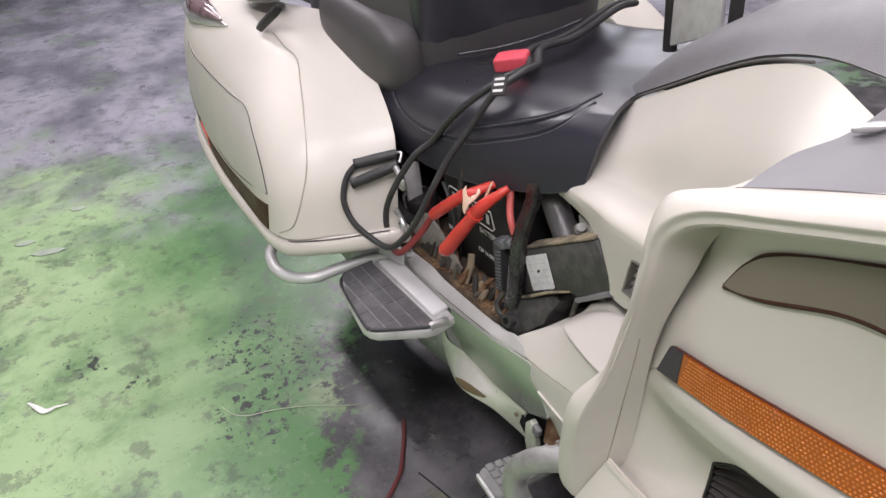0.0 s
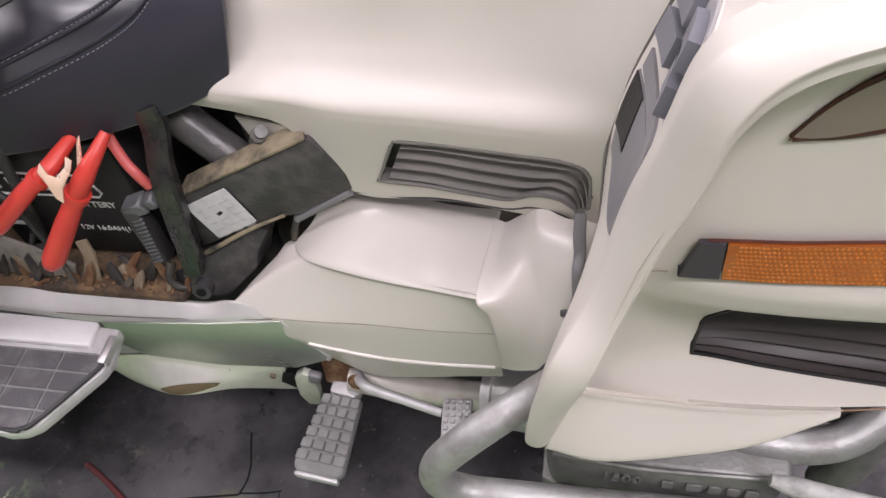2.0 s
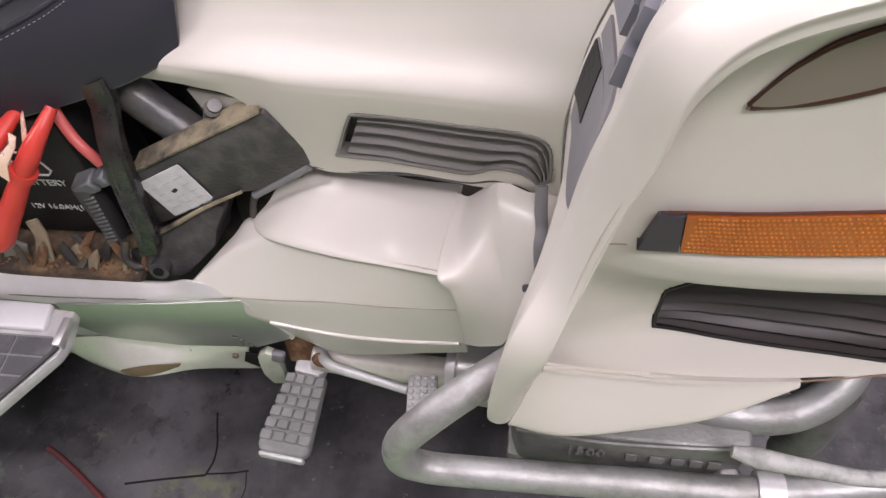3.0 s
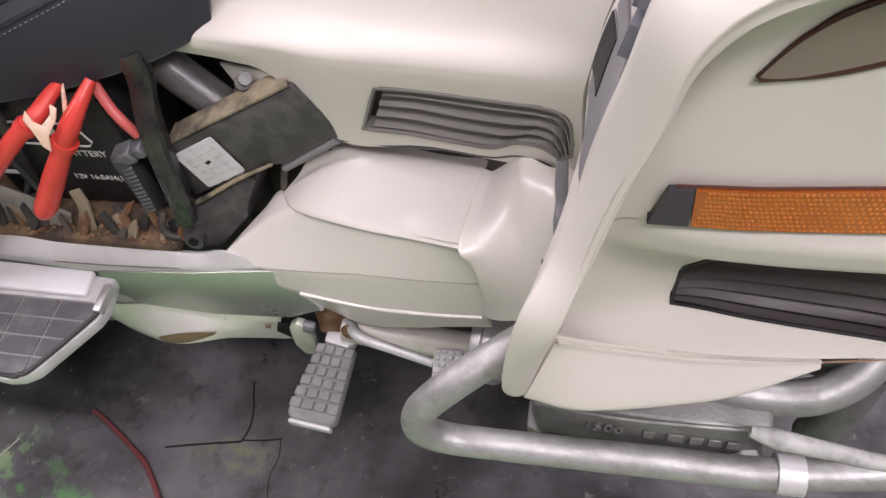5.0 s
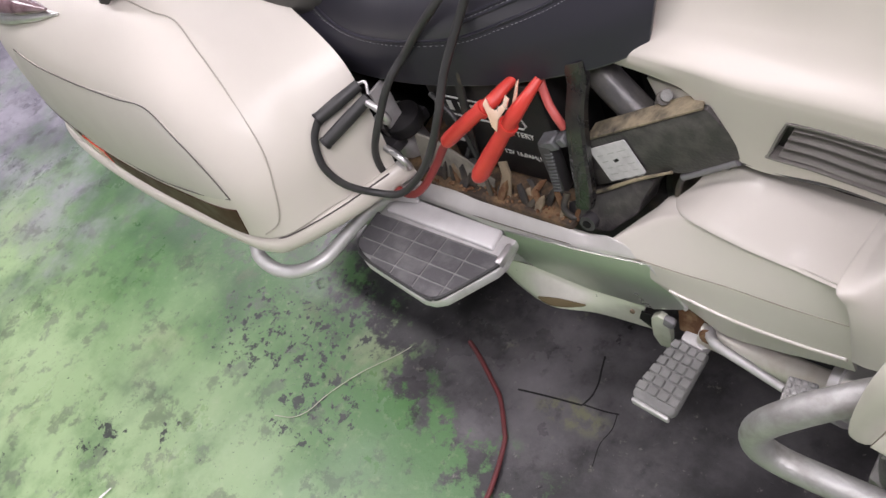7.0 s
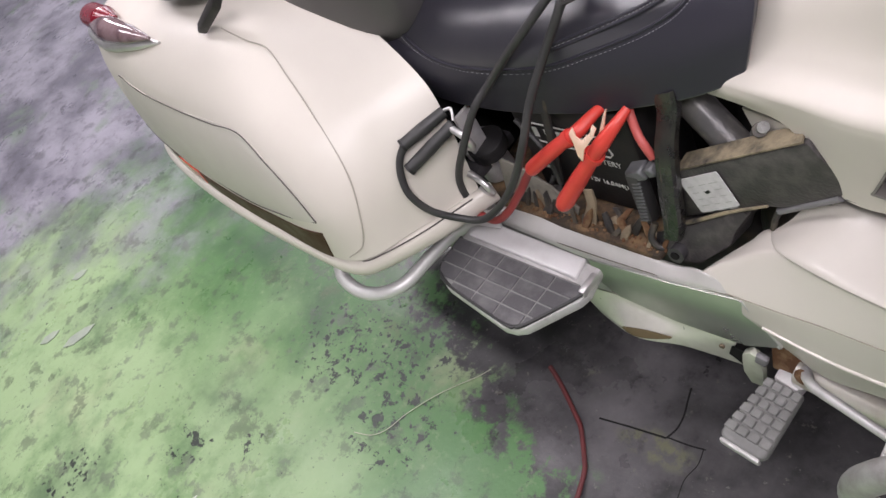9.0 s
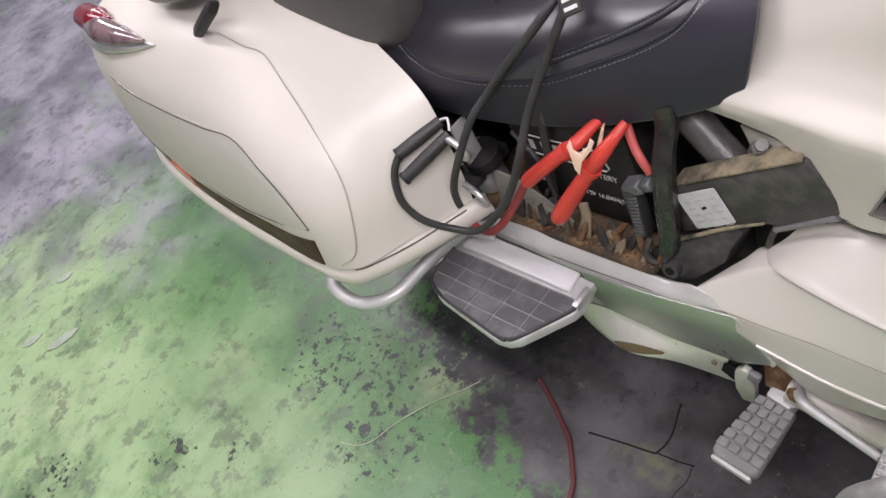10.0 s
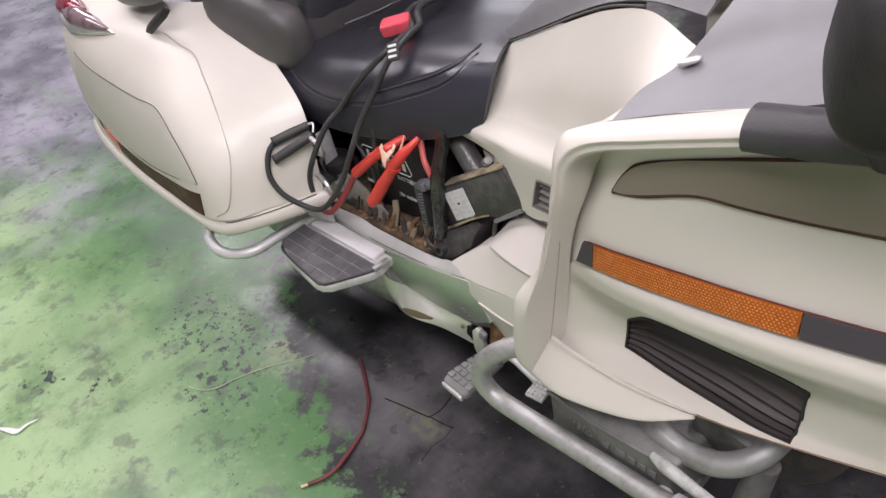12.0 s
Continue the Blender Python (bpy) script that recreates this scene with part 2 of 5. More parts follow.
def tube(pts, radius, seg=12, n=None, bm=None, flat=1.0):
    """A round bar along a smooth curve; radius may be a list, one for each control point."""
    n = n or max(2, (len(pts) - 1) * 8 + 1)
    line = cr(pts, n)
    rad = np.full(n, radius) if np.isscalar(radius) else np.interp(np.linspace(0, 1, n), np.linspace(0, 1, len(radius)), radius)
    bm = bm or bmesh.new()
    tan = np.gradient(line, axis=0)
    tan /= np.maximum(np.linalg.norm(tan, axis=1, keepdims=True), 1e-9)
    ref = np.array((0, 0, 1.0)) if abs(tan[0][2]) < 0.9 else np.array((1.0, 0, 0))
    side = np.cross(tan[0], ref)
    side /= np.linalg.norm(side)
    rings = []
    for p, t, r in zip(line, tan, rad):
        side = side - t * (side @ t)
        side /= np.linalg.norm(side)
        up = np.cross(side, t)
        rings.append([bm.verts.new(p + r * (math.cos(a) * side + flat * math.sin(a) * up)) for a in np.linspace(0, 2 * math.pi, seg, endpoint=False)])
    for a, b in zip(rings, rings[1:]):
        for i in range(seg):
            bm.faces.new((a[i], a[(i + 1) % seg], b[(i + 1) % seg], b[i]))
    bm.faces.new(rings[0][::-1])
    bm.faces.new(rings[-1])
    return bm


def slab(outline, thick, m=None, bevel=0.0, segs=2):
    """An outline in x and y, raised by thick, with rounded edges, laid at m."""
    bm = bmesh.new()
    lo = [bm.verts.new((x, y, 0)) for x, y in outline]
    hi = [bm.verts.new((x, y, thick)) for x, y in outline]
    bm.faces.new(lo[::-1])
    bm.faces.new(hi)
    for i in range(len(lo)):
        j = (i + 1) % len(lo)
        bm.faces.new((lo[i], lo[j], hi[j], hi[i]))
    bmesh.ops.recalc_face_normals(bm, faces=bm.faces)
    if bevel:
        bmesh.ops.bevel(bm, geom=bm.edges[:], offset=bevel, segments=segs, profile=0.5, affect="EDGES", clamp_overlap=True)
    if m is not None:
        bm.transform(m)
    return bm


def block(sx, sy, sz, m=None, bevel=0.003, segs=2):
    return slab([(-sx / 2, -sy / 2), (sx / 2, -sy / 2), (sx / 2, sy / 2), (-sx / 2, sy / 2)], sz, m, bevel, segs)


def drum(radius, height, m=None, seg=20, bevel=0.0):
    ring = [(radius * math.cos(a), radius * math.sin(a)) for a in np.linspace(0, 2 * math.pi, seg, endpoint=False)]
    return slab(ring, height, m, bevel, 2)


def frame_at(origin, xdir, zdir):
    """A pose with its x along xdir and its z near zdir."""
    x = Vector(xdir).normalized()
    y = Vector(zdir).cross(x).normalized()
    z = x.cross(y)
    m = Matrix((x, y, z)).transposed().to_4x4()
    m.translation = origin
    return m


def part(name, bm, material, parent=None, label="", smooth=38):
    me = bpy.data.meshes.new(name)
    bm.to_mesh(me)
    bm.free()
    me.materials.append(material)
    if smooth:
        me.shade_smooth()
        me.set_sharp_from_angle(angle=radians(smooth))
    ob = new(name, me)
    ob.parent = parent
    if label:
        ob["label"] = label
    return ob


def thing(name, label, category, group=""):
    return tagged(new(name), label, category, group)


def merge(*bms):
    """Several bmeshes as one."""
    out = bmesh.new()
    for b in bms:
        me = bpy.data.meshes.new("joined")
        b.to_mesh(me)
        b.free()
        out.from_mesh(me)
        bpy.data.meshes.remove(me)
    return out


# ---- the room ----
def floor_material():
    m = bpy.data.materials.new("worn_green_floor_paint")
    m.use_nodes = True
    nt = m.node_tree
    b = nt.nodes["Principled BSDF"]
    co = nt.nodes.new("ShaderNodeTexCoord")

    def tex(scale, detail, rough, offset=0.0, stretch=(1, 1, 1)):
        mp = nt.nodes.new("ShaderNodeMapping")
        mp.inputs["Location"].default_value = (offset, offset * 0.7, 0)
        mp.inputs["Scale"].default_value = stretch
        nt.links.new(co.outputs["Object"], mp.inputs[0])
        n = nt.nodes.new("ShaderNodeTexNoise")
        n.inputs["Scale"].default_value, n.inputs["Detail"].default_value, n.inputs["Roughness"].default_value = scale, detail, rough
        nt.links.new(mp.outputs[0], n.inputs["Vector"])
        return n.outputs["Fac"]

    def rng(src, a, b_, lo=0.0, hi=1.0):
        r = nt.nodes.new("ShaderNodeMapRange")
        r.interpolation_type = "SMOOTHSTEP"
        for i, v in zip((1, 2, 3, 4), (a, b_, lo, hi)):
            r.inputs[i].default_value = v
        nt.links.new(src, r.inputs[0])
        return r.outputs[0]

    def maths(op, p, q):
        k = nt.nodes.new("ShaderNodeMath")
        k.operation = op
        for i, s in enumerate((p, q)):
            if isinstance(s, (int, float)):
                k.inputs[i].default_value = s
            else:
                nt.links.new(s, k.inputs[i])
        return k.outputs[0]

    def mix(fac, a, b_):
        k = nt.nodes.new("ShaderNodeMix")
        k.data_type = "RGBA"
        nt.links.new(fac, k.inputs[0])
        for i, s in ((6, a), (7, b_)):
            if isinstance(s, tuple):
                k.inputs[i].default_value = (*s, 1)
            else:
                nt.links.new(s, k.inputs[i])
        return k.outputs[2]

    sep = nt.nodes.new("ShaderNodeSeparateXYZ")
    nt.links.new(co.outputs["Object"], sep.inputs[0])
    x, y = sep.outputs[0], sep.outputs[1]
    # rubbed pale towards the aisle; deep green beside the motorcycle partly paints its shadow
    aisle = rng(maths("ADD", maths("SUBTRACT", maths("MULTIPLY", x, -0.12), y), maths("MULTIPLY", maths("SUBTRACT", tex(1.6, 6, 0.6, 3), 0.5), 1.0)), 0.50, 1.10)
    green = mix(aisle, (0.082, 0.205, 0.066), (0.35, 0.49, 0.26))
    green = mix(rng(tex(5, 8, 0.66, 8), 0.46, 0.72, 0.0, 0.75), green, (0.085, 0.185, 0.070))
    green = mix(rng(tex(3.1, 6, 0.6, 15), 0.55, 0.72, 0.0, 0.55), green, (0.42, 0.47, 0.29))
    green = mix(rng(tex(40, 6, 0.7, 9), 0.52, 0.75, 0.0, 0.30), green, (0.42, 0.50, 0.30))
    green = mix(rng(tex(1.7, 7, 0.62, 101), 0.50, 0.66, 0.0, 0.75), green, (0.050, 0.105, 0.055))
    # bare dark ground where the paint has flaked off, in groups of small sharp flakes

    def spot(cx, cy, r, stretch=1.0):
        ex, ey = maths("ADD", x, -cx), maths("MULTIPLY", maths("ADD", y, -cy), stretch)
        return rng(maths("ADD", maths("MULTIPLY", ex, ex), maths("MULTIPLY", ey, ey)), r * r, 0.0)
    group = rng(tex(2.3, 4, 0.55, 5), 0.52, 0.66, 0.0, 0.30)
    for cx, cy, r in ((-0.80, -0.45, 0.22), (-0.97, -0.52, 0.18), (-1.14, -0.89, 0.09), (-1.40, -1.13, 0.12), (-0.70, -0.58, 0.15), (-0.98, -0.80, 0.06)):
        group = maths("MAXIMUM", group, spot(cx, cy, r))
    # the denser the group, the lower the noise needs to rise for a flake
    flakes = rng(maths("ADD", tex(38, 8, 0.70, 1), maths("MULTIPLY", group, 0.115)), 0.655, 0.668)
    blots = rng(maths("ADD", tex(11, 9, 0.70, 12), maths("MULTIPLY", group, 0.10)), 0.69, 0.715)
    brown = rng(tex(4.2, 7, 0.65, 77), 0.60, 0.74, 0.0, 0.55)
    green = mix(brown, green, (0.17, 0.14, 0.10))
    specks = rng(tex(95, 4, 0.6, 91), 0.660, 0.685, 0.0, 0.7)
    bare = maths("MAXIMUM", maths("MAXIMUM", flakes, blots), specks)
    green = mix(maths("MULTIPLY", bare, 0.92), green, (0.024, 0.027, 0.030))
    # grey-lilac tone with darker streaks, mixed in towards the far end
    grey = mix(rng(tex(1.5, 8, 0.64, 20, (1, 1.8, 1)), 0.36, 0.64), (0.14, 0.134, 0.165), (0.36, 0.345, 0.40))
    grey = mix(rng(tex(7, 8, 0.66, 31, (1, 2.4, 1)), 0.54, 0.72, 0.0, 0.75), grey, (0.11, 0.11, 0.125))
    grey = mix(rng(tex(3.5, 6, 0.6, 36), 0.56, 0.70, 0.0, 0.8), grey, (0.20, 0.27, 0.19))
    black = mix(rng(tex(2.2, 9, 0.62, 40), 0.38, 0.74), (0.017, 0.016, 0.018), (0.215, 0.205, 0.215))
    black = mix(rng(tex(15, 9, 0.7, 42), 0.50, 0.68, 0.0, 0.7), black, (0.014, 0.0135, 0.015))
    black = mix(rng(tex(26, 8, 0.72, 44), 0.60, 0.67), black, (0.17, 0.165, 0.145))
    black = mix(rng(tex(80, 5, 0.65, 46), 0.64, 0.70, 0.0, 0.6), black, (0.24, 0.23, 0.22))
    wob = maths("MULTIPLY", maths("SUBTRACT", tex(2.6, 9, 0.68, 50), 0.5), 1.3)
    far = rng(maths("ADD", maths("ADD", x, maths("MULTIPLY", y, -0.45)), maths("MULTIPLY", wob, 2.6)), -1.45, -2.6)
    far = maths("MULTIPLY", far, rng(maths("ADD", x, maths("MULTIPLY", y, -0.3)), -0.95, -1.40))
    near = rng(maths("ADD", maths("ADD", maths("MULTIPLY", x, 0.5), maths("MULTIPLY", y, 1.2)), maths("MULTIPLY", wob, 0.45)), -0.93, -0.62)
    near = maths("MULTIPLY", near, rng(maths("ADD", x, maths("MULTIPLY", wob, 1.1)), -1.20, -0.80))
    fray = rng(tex(13, 9, 0.72, 55), 0.40, 0.60)
    near = rng(maths("ADD", near, maths("MULTIPLY", maths("SUBTRACT", fray, 0.5), 0.7)), 0.14, 0.58)
    # a dull yellow-green stain along the crack
    dx, dy = maths("ADD", x, 0.235), maths("ADD", y, 0.378)
    seep = maths("ADD", maths("MULTIPLY", maths("MULTIPLY", dx, dx), 0.16), maths("MULTIPLY", dy, dy))
    stain = maths("MULTIPLY", rng(seep, 0.0012, 0.0001), rng(tex(34, 6, 0.65, 66), 0.45, 0.60))
    black = mix(maths("MULTIPLY", stain, 0.8), black, (0.20, 0.21, 0.12))
    col = mix(near, mix(far, green, grey), black)
    nt.links.new(col, b.inputs["Base Color"])
    b.inputs["Specular IOR Level"].default_value = 0.6
    rough = rng(tex(5, 7, 0.6, 60), 0.3, 0.7, 0.24, 0.46)
    nt.links.new(rough, b.inputs["Roughness"])
    bump = nt.nodes.new("ShaderNodeBump")
    bump.inputs["Strength"].default_value, bump.inputs["Distance"].default_value = 0.35, 0.004
    nt.links.new(maths("ADD", tex(14, 8, 0.7, 70), maths("MULTIPLY", bare, -0.5)), bump.inputs["Height"])
    nt.links.new(bump.outputs[0], b.inputs["Normal"])
    return m


WALLPAINT = mat("wall_paint", (0.30, 0.30, 0.29), 0.7, spots=(0.24, 0.24, 0.23), spot_scale=2)
X0, X1, Y0, Y1, H = -9.0, 4.5, -5.0, 4.5, 3.3
tagged(part("floor", block(X1 - X0, Y1 - Y0, 0.2, pose((X0 + X1) / 2, (Y0 + Y1) / 2, -0.2), 0), floor_material(), None, smooth=0),
       "worn green-painted concrete workshop floor, grey-lilac at the far end", "floor", kind="structure").location = (0, 0, 0)
tagged(part("ceiling", block(X1 - X0, Y1 - Y0, 0.2, pose((X0 + X1) / 2, (Y0 + Y1) / 2, H), 0), WALLPAINT, None, smooth=0), "plain pale workshop ceiling", "ceiling", kind="structure")
for nm, sx, sy, px, py in (("wall_north", X1 - X0, 0.2, (X0 + X1) / 2, Y1 + 0.1), ("wall_south", X1 - X0, 0.2, (X0 + X1) / 2, Y0 - 0.1), ("wall_east", 0.2, Y1 - Y0, X1 + 0.1, (Y0 + Y1) / 2)):
    tagged(part(nm, block(sx, sy, H + 0.2, pose(px, py, -0.2), 0), WALLPAINT, None, smooth=0), "plain pale painted workshop wall", "wall", kind="structure")


# ---- the motorcycle's large skins: x forward, y to its left ----
BAGSKIN = Skin(
    [(-.43, -.305, .475), (-.475, -.40, .475), (-.535, -.483, .477), (-.72, -.492, .485), (-.98, -.485, .505), (-1.15, -.455, .525), (-1.21, -.38, .53)],
    [(-.44, -.29, .56), (-.49, -.385, .562), (-.555, -.474, .565), (-.74, -.486, .575), (-.98, -.48, .59), (-1.16, -.45, .60), (-1.22, -.37, .60)],
    [(-.47, -.27, .63), (-.53, -.355, .635), (-.605, -.447, .645), (-.76, -.468, .655), (-.98, -.472, .665), (-1.165, -.44, .67), (-1.22, -.36, .67)],
    [(-.54, -.255, .69), (-.60, -.32, .70), (-.675, -.40, .712), (-.79, -.438, .72), (-.98, -.455, .73), (-1.16, -.425, .73), (-1.21, -.35, .73)],
    [(-.62, -.24, .735), (-.66, -.285, .745), (-.72, -.345, .758), (-.82, -.388, .768), (-.98, -.418, .775), (-1.14, -.40, .775), (-1.19, -.33, .775)],
    [(-.70, -.20, .765), (-.73, -.23, .775), (-.78, -.27, .785), (-.86, -.31, .795), (-.98, -.34, .80), (-1.10, -.33, .80), (-1.14, -.26, .80)])

BODYSKIN = Skin(
    [(-.11, -.203, .625), (-.045, -.222, .632), (.003, -.237, .628), (.05, -.25, .567), (.13, -.262, .578), (.20, -.28, .585), (.262, -.30, .60)],
    [(-.105, -.205, .635), (-.045, -.225, .645), (.01, -.24, .652), (.055, -.255, .655), (.13, -.272, .665), (.20, -.29, .675), (.262, -.312, .69)],
    [(-.10, -.203, .645), (-.04, -.224, .658), (.01, -.24, .666), (.06, -.254, .672), (.13, -.27, .682), (.2, -.288, .692), (.265, -.313, .708)],
    [(-.09, -.186, .655), (-.03, -.204, .668), (.02, -.218, .678), (.07, -.232, .685), (.14, -.25, .698), (.21, -.27, .71), (.27, -.309, .73)],
    [(-.088, -.172, .668), (-.026, -.188, .684), (.026, -.20, .70), (.08, -.215, .71), (.145, -.235, .725), (.215, -.26, .74), (.275, -.306, .755)],
    [(-.085, -.15, .69), (-.02, -.17, .715), (.04, -.185, .74), (.10, -.205, .765), (.17, -.225, .785), (.24, -.255, .805), (.30, -.30, .82)],
    [(-.13, -.08, .71), (-.05, -.11, .75), (.03, -.14, .79), (.11, -.165, .83), (.18, -.185, .86), (.25, -.205, .876), (.32, -.231, .86)], crisp=.35)

# engine side cover: steep lower facets, an upper shell that overlaps them, and a humped column at its front
COVERLOW = Skin(
    [(-.06, -.292, .360), (-.004, -.304, .347), (.035, -.312, .337), (.094, -.322, .362), (.141, -.330, .388), (.182, -.335, .405)],
    [(-.085, -.300, .400), (-.017, -.314, .397), (.029, -.324, .405), (.08, -.334, .418), (.13, -.343, .434), (.184, -.350, .451)],
    [(-.110, -.2985, .418), (-.02, -.3105, .437), (.03, -.318, .452), (.08, -.328, .470), (.13, -.338, .486), (.190, -.347, .505)],
    [(-.112, -.296, .424), (-.072, -.284, .456), (-.010, -.279, .497), (.068, -.305, .516), (.130, -.325, .535), (.185, -.345, .558)],
    [(-.108, -.288, .424), (-.060, -.256, .462), (-.03, -.244, .484), (.060, -.275, .508), (.126, -.305, .532), (.18, -.328, .556)], crisp=.10)
COVERTOP = Skin(
    [(-.036, -.240, .472), (-.004, -.268, .490), (.066, -.296, .508), (.128, -.316, .528), (.168, -.335, .548)],
    [(-.036, -.250, .481), (-.004, -.286, .504), (.068, -.313, .521), (.131, -.333, .539), (.171, -.352, .561)],
    [(-.012, -.242, .505), (.04, -.247, .534), (.090, -.260, .543), (.138, -.275, .547), (.174, -.287, .552)],
    [(.000, -.237, .522), (.039, -.237, .544), (.087, -.243, .545), (.135, -.251, .546), (.176, -.260, .552)],
    [(.000, -.222, .518), (.039, -.222, .540), (.087, -.228, .540), (.135, -.238, .541), (.176, -.246, .547)], crisp=.22)
COVERFRONT = Skin(
    [(.174, -.246, .546), (.172, -.276, .543), (.174, -.322, .545), (.184, -.330, .525), (.188, -.332, .495), (.190, -.334, .455)],
    [(.174, -.259, .5515), (.172, -.288, .5525), (.169, -.350, .5605), (.178, -.354, .542), (.1825, -.356, .510), (.1845, -.356, .462)],
    [(.186, -.268, .557), (.184, -.298, .557), (.187, -.340, .560), (.194, -.352, .545), (.199, -.359, .512), (.200, -.364, .474)],
    [(.206, -.280, .588), (.207, -.302, .587), (.212, -.325, .573), (.220, -.345, .552), (.221, -.360, .524), (.220, -.371, .492)],
    [(.214, -.282, .600), (.217, -.304, .599), (.222, -.326, .585), (.226, -.345, .560), (.226, -.360, .532), (.224, -.371, .502)],
    [(.240, -.300, .604), (.246, -.318, .604), (.247, -.334, .594), (.245, -.347, .572), (.242, -.360, .545), (.238, -.371, .520)],
    [(.268, -.290, .600), (.272, -.310, .600), (.274, -.330, .590), (.274, -.350, .570), (.274, -.372, .545), (.272, -.385, .510)], crisp=.22)

# rim of the leg shield: across it from its rear edge to the foot of the step, along it from top to bottom
RIMSKIN = Skin(
    [(0.47, -0.385, 0.907), (0.4716, -0.4033, 0.9113), (0.4724, -0.4094, 0.912), (0.4727, -0.418, 0.9094), (0.474, -0.4232, 0.9051), (0.474, -0.4237, 0.9033), (0.474, -0.422, 0.8996), (0.474, -0.419, 0.893), (0.476, -0.375, 0.888)],
    [(0.385, -0.385, 0.882), (0.3889, -0.4053, 0.8882), (0.3906, -0.412, 0.8895), (0.3927, -0.4213, 0.8871), (0.3955, -0.427, 0.883), (0.3961, -0.4276, 0.8813), (0.3968, -0.4256, 0.8776), (0.398, -0.422, 0.871), (0.401, -0.378, 0.866)],
    [(0.325, -0.385, 0.86), (0.3254, -0.41, 0.8686), (0.3266, -0.418, 0.8707), (0.332, -0.4273, 0.8696), (0.3375, -0.433, 0.8666), (0.3392, -0.4336, 0.8653), (0.3406, -0.4312, 0.8612), (0.343, -0.427, 0.854), (0.348, -0.385, 0.848)],
    [(0.3, -0.395, 0.845), (0.2984, -0.4161, 0.8512), (0.2991, -0.4231, 0.8524), (0.3052, -0.4333, 0.8491), (0.3113, -0.4397, 0.8443), (0.3133, -0.4404, 0.8423), (0.315, -0.437, 0.8386), (0.318, -0.431, 0.832), (0.323, -0.393, 0.826)],
    [(0.287, -0.4, 0.8), (0.2847, -0.4172, 0.8023), (0.2854, -0.4233, 0.8028), (0.2932, -0.4348, 0.8026), (0.3008, -0.4423, 0.8004), (0.3032, -0.4432, 0.7997), (0.3046, -0.4388, 0.798), (0.307, -0.431, 0.795), (0.311, -0.402, 0.791)],
    [(0.273, -0.4, 0.745), (0.2722, -0.4172, 0.7473), (0.2736, -0.4234, 0.748), (0.2798, -0.4353, 0.7491), (0.2855, -0.4432, 0.748), (0.2868, -0.4441, 0.7478), (0.2885, -0.439, 0.7468), (0.2915, -0.43, 0.745), (0.2945, -0.41, 0.743)],
    [(0.26, -0.4130, 0.69), (0.2577, -0.4276, 0.6923), (0.2586, -0.4335, 0.6934), (0.2660, -0.4445, 0.6965), (0.2722, -0.4510, 0.6975), (0.2742, -0.4512, 0.698), (0.2765, -0.4440, 0.698), (0.2805, -0.4295, 0.698), (0.2840, -0.412, 0.698)],
    [(.2395, -.443, .652), (.2372, -.452, .6535), (.2382, -.4555, .654), (.2475, -.4615, .6525), (.2565, -.4640, .6505), (.2600, -.4625, .650), (.2620, -.450, .648), (.267, -.429, .645), (.2727, -.41, .645)],
    [(.2275, -.448, .602), (.2255, -.456, .601), (.2262, -.459, .600), (.2335, -.4625, .598), (.2425, -.461, .596), (.2475, -.456, .595), (.2500, -.446, .591), (.2545, -.430, .585), (.262, -.412, .583)],
    [(.2225, -.447, .556), (.2203, -.456, .552), (.2205, -.4585, .5505), (.2265, -.4595, .5475), (.2335, -.457, .546), (.2375, -.453, .5455), (.240, -.446, .546), (.246, -.432, .552), (.254, -.418, .556)],
    [(.2255, -.442, .535), (.2240, -.449, .530), (.2250, -.4515, .5285), (.2285, -.4525, .527), (.232, -.451, .5262), (.234, -.449, .5265), (.2365, -.444, .530), (.243, -.434, .540), (.250, -.425, .548)])

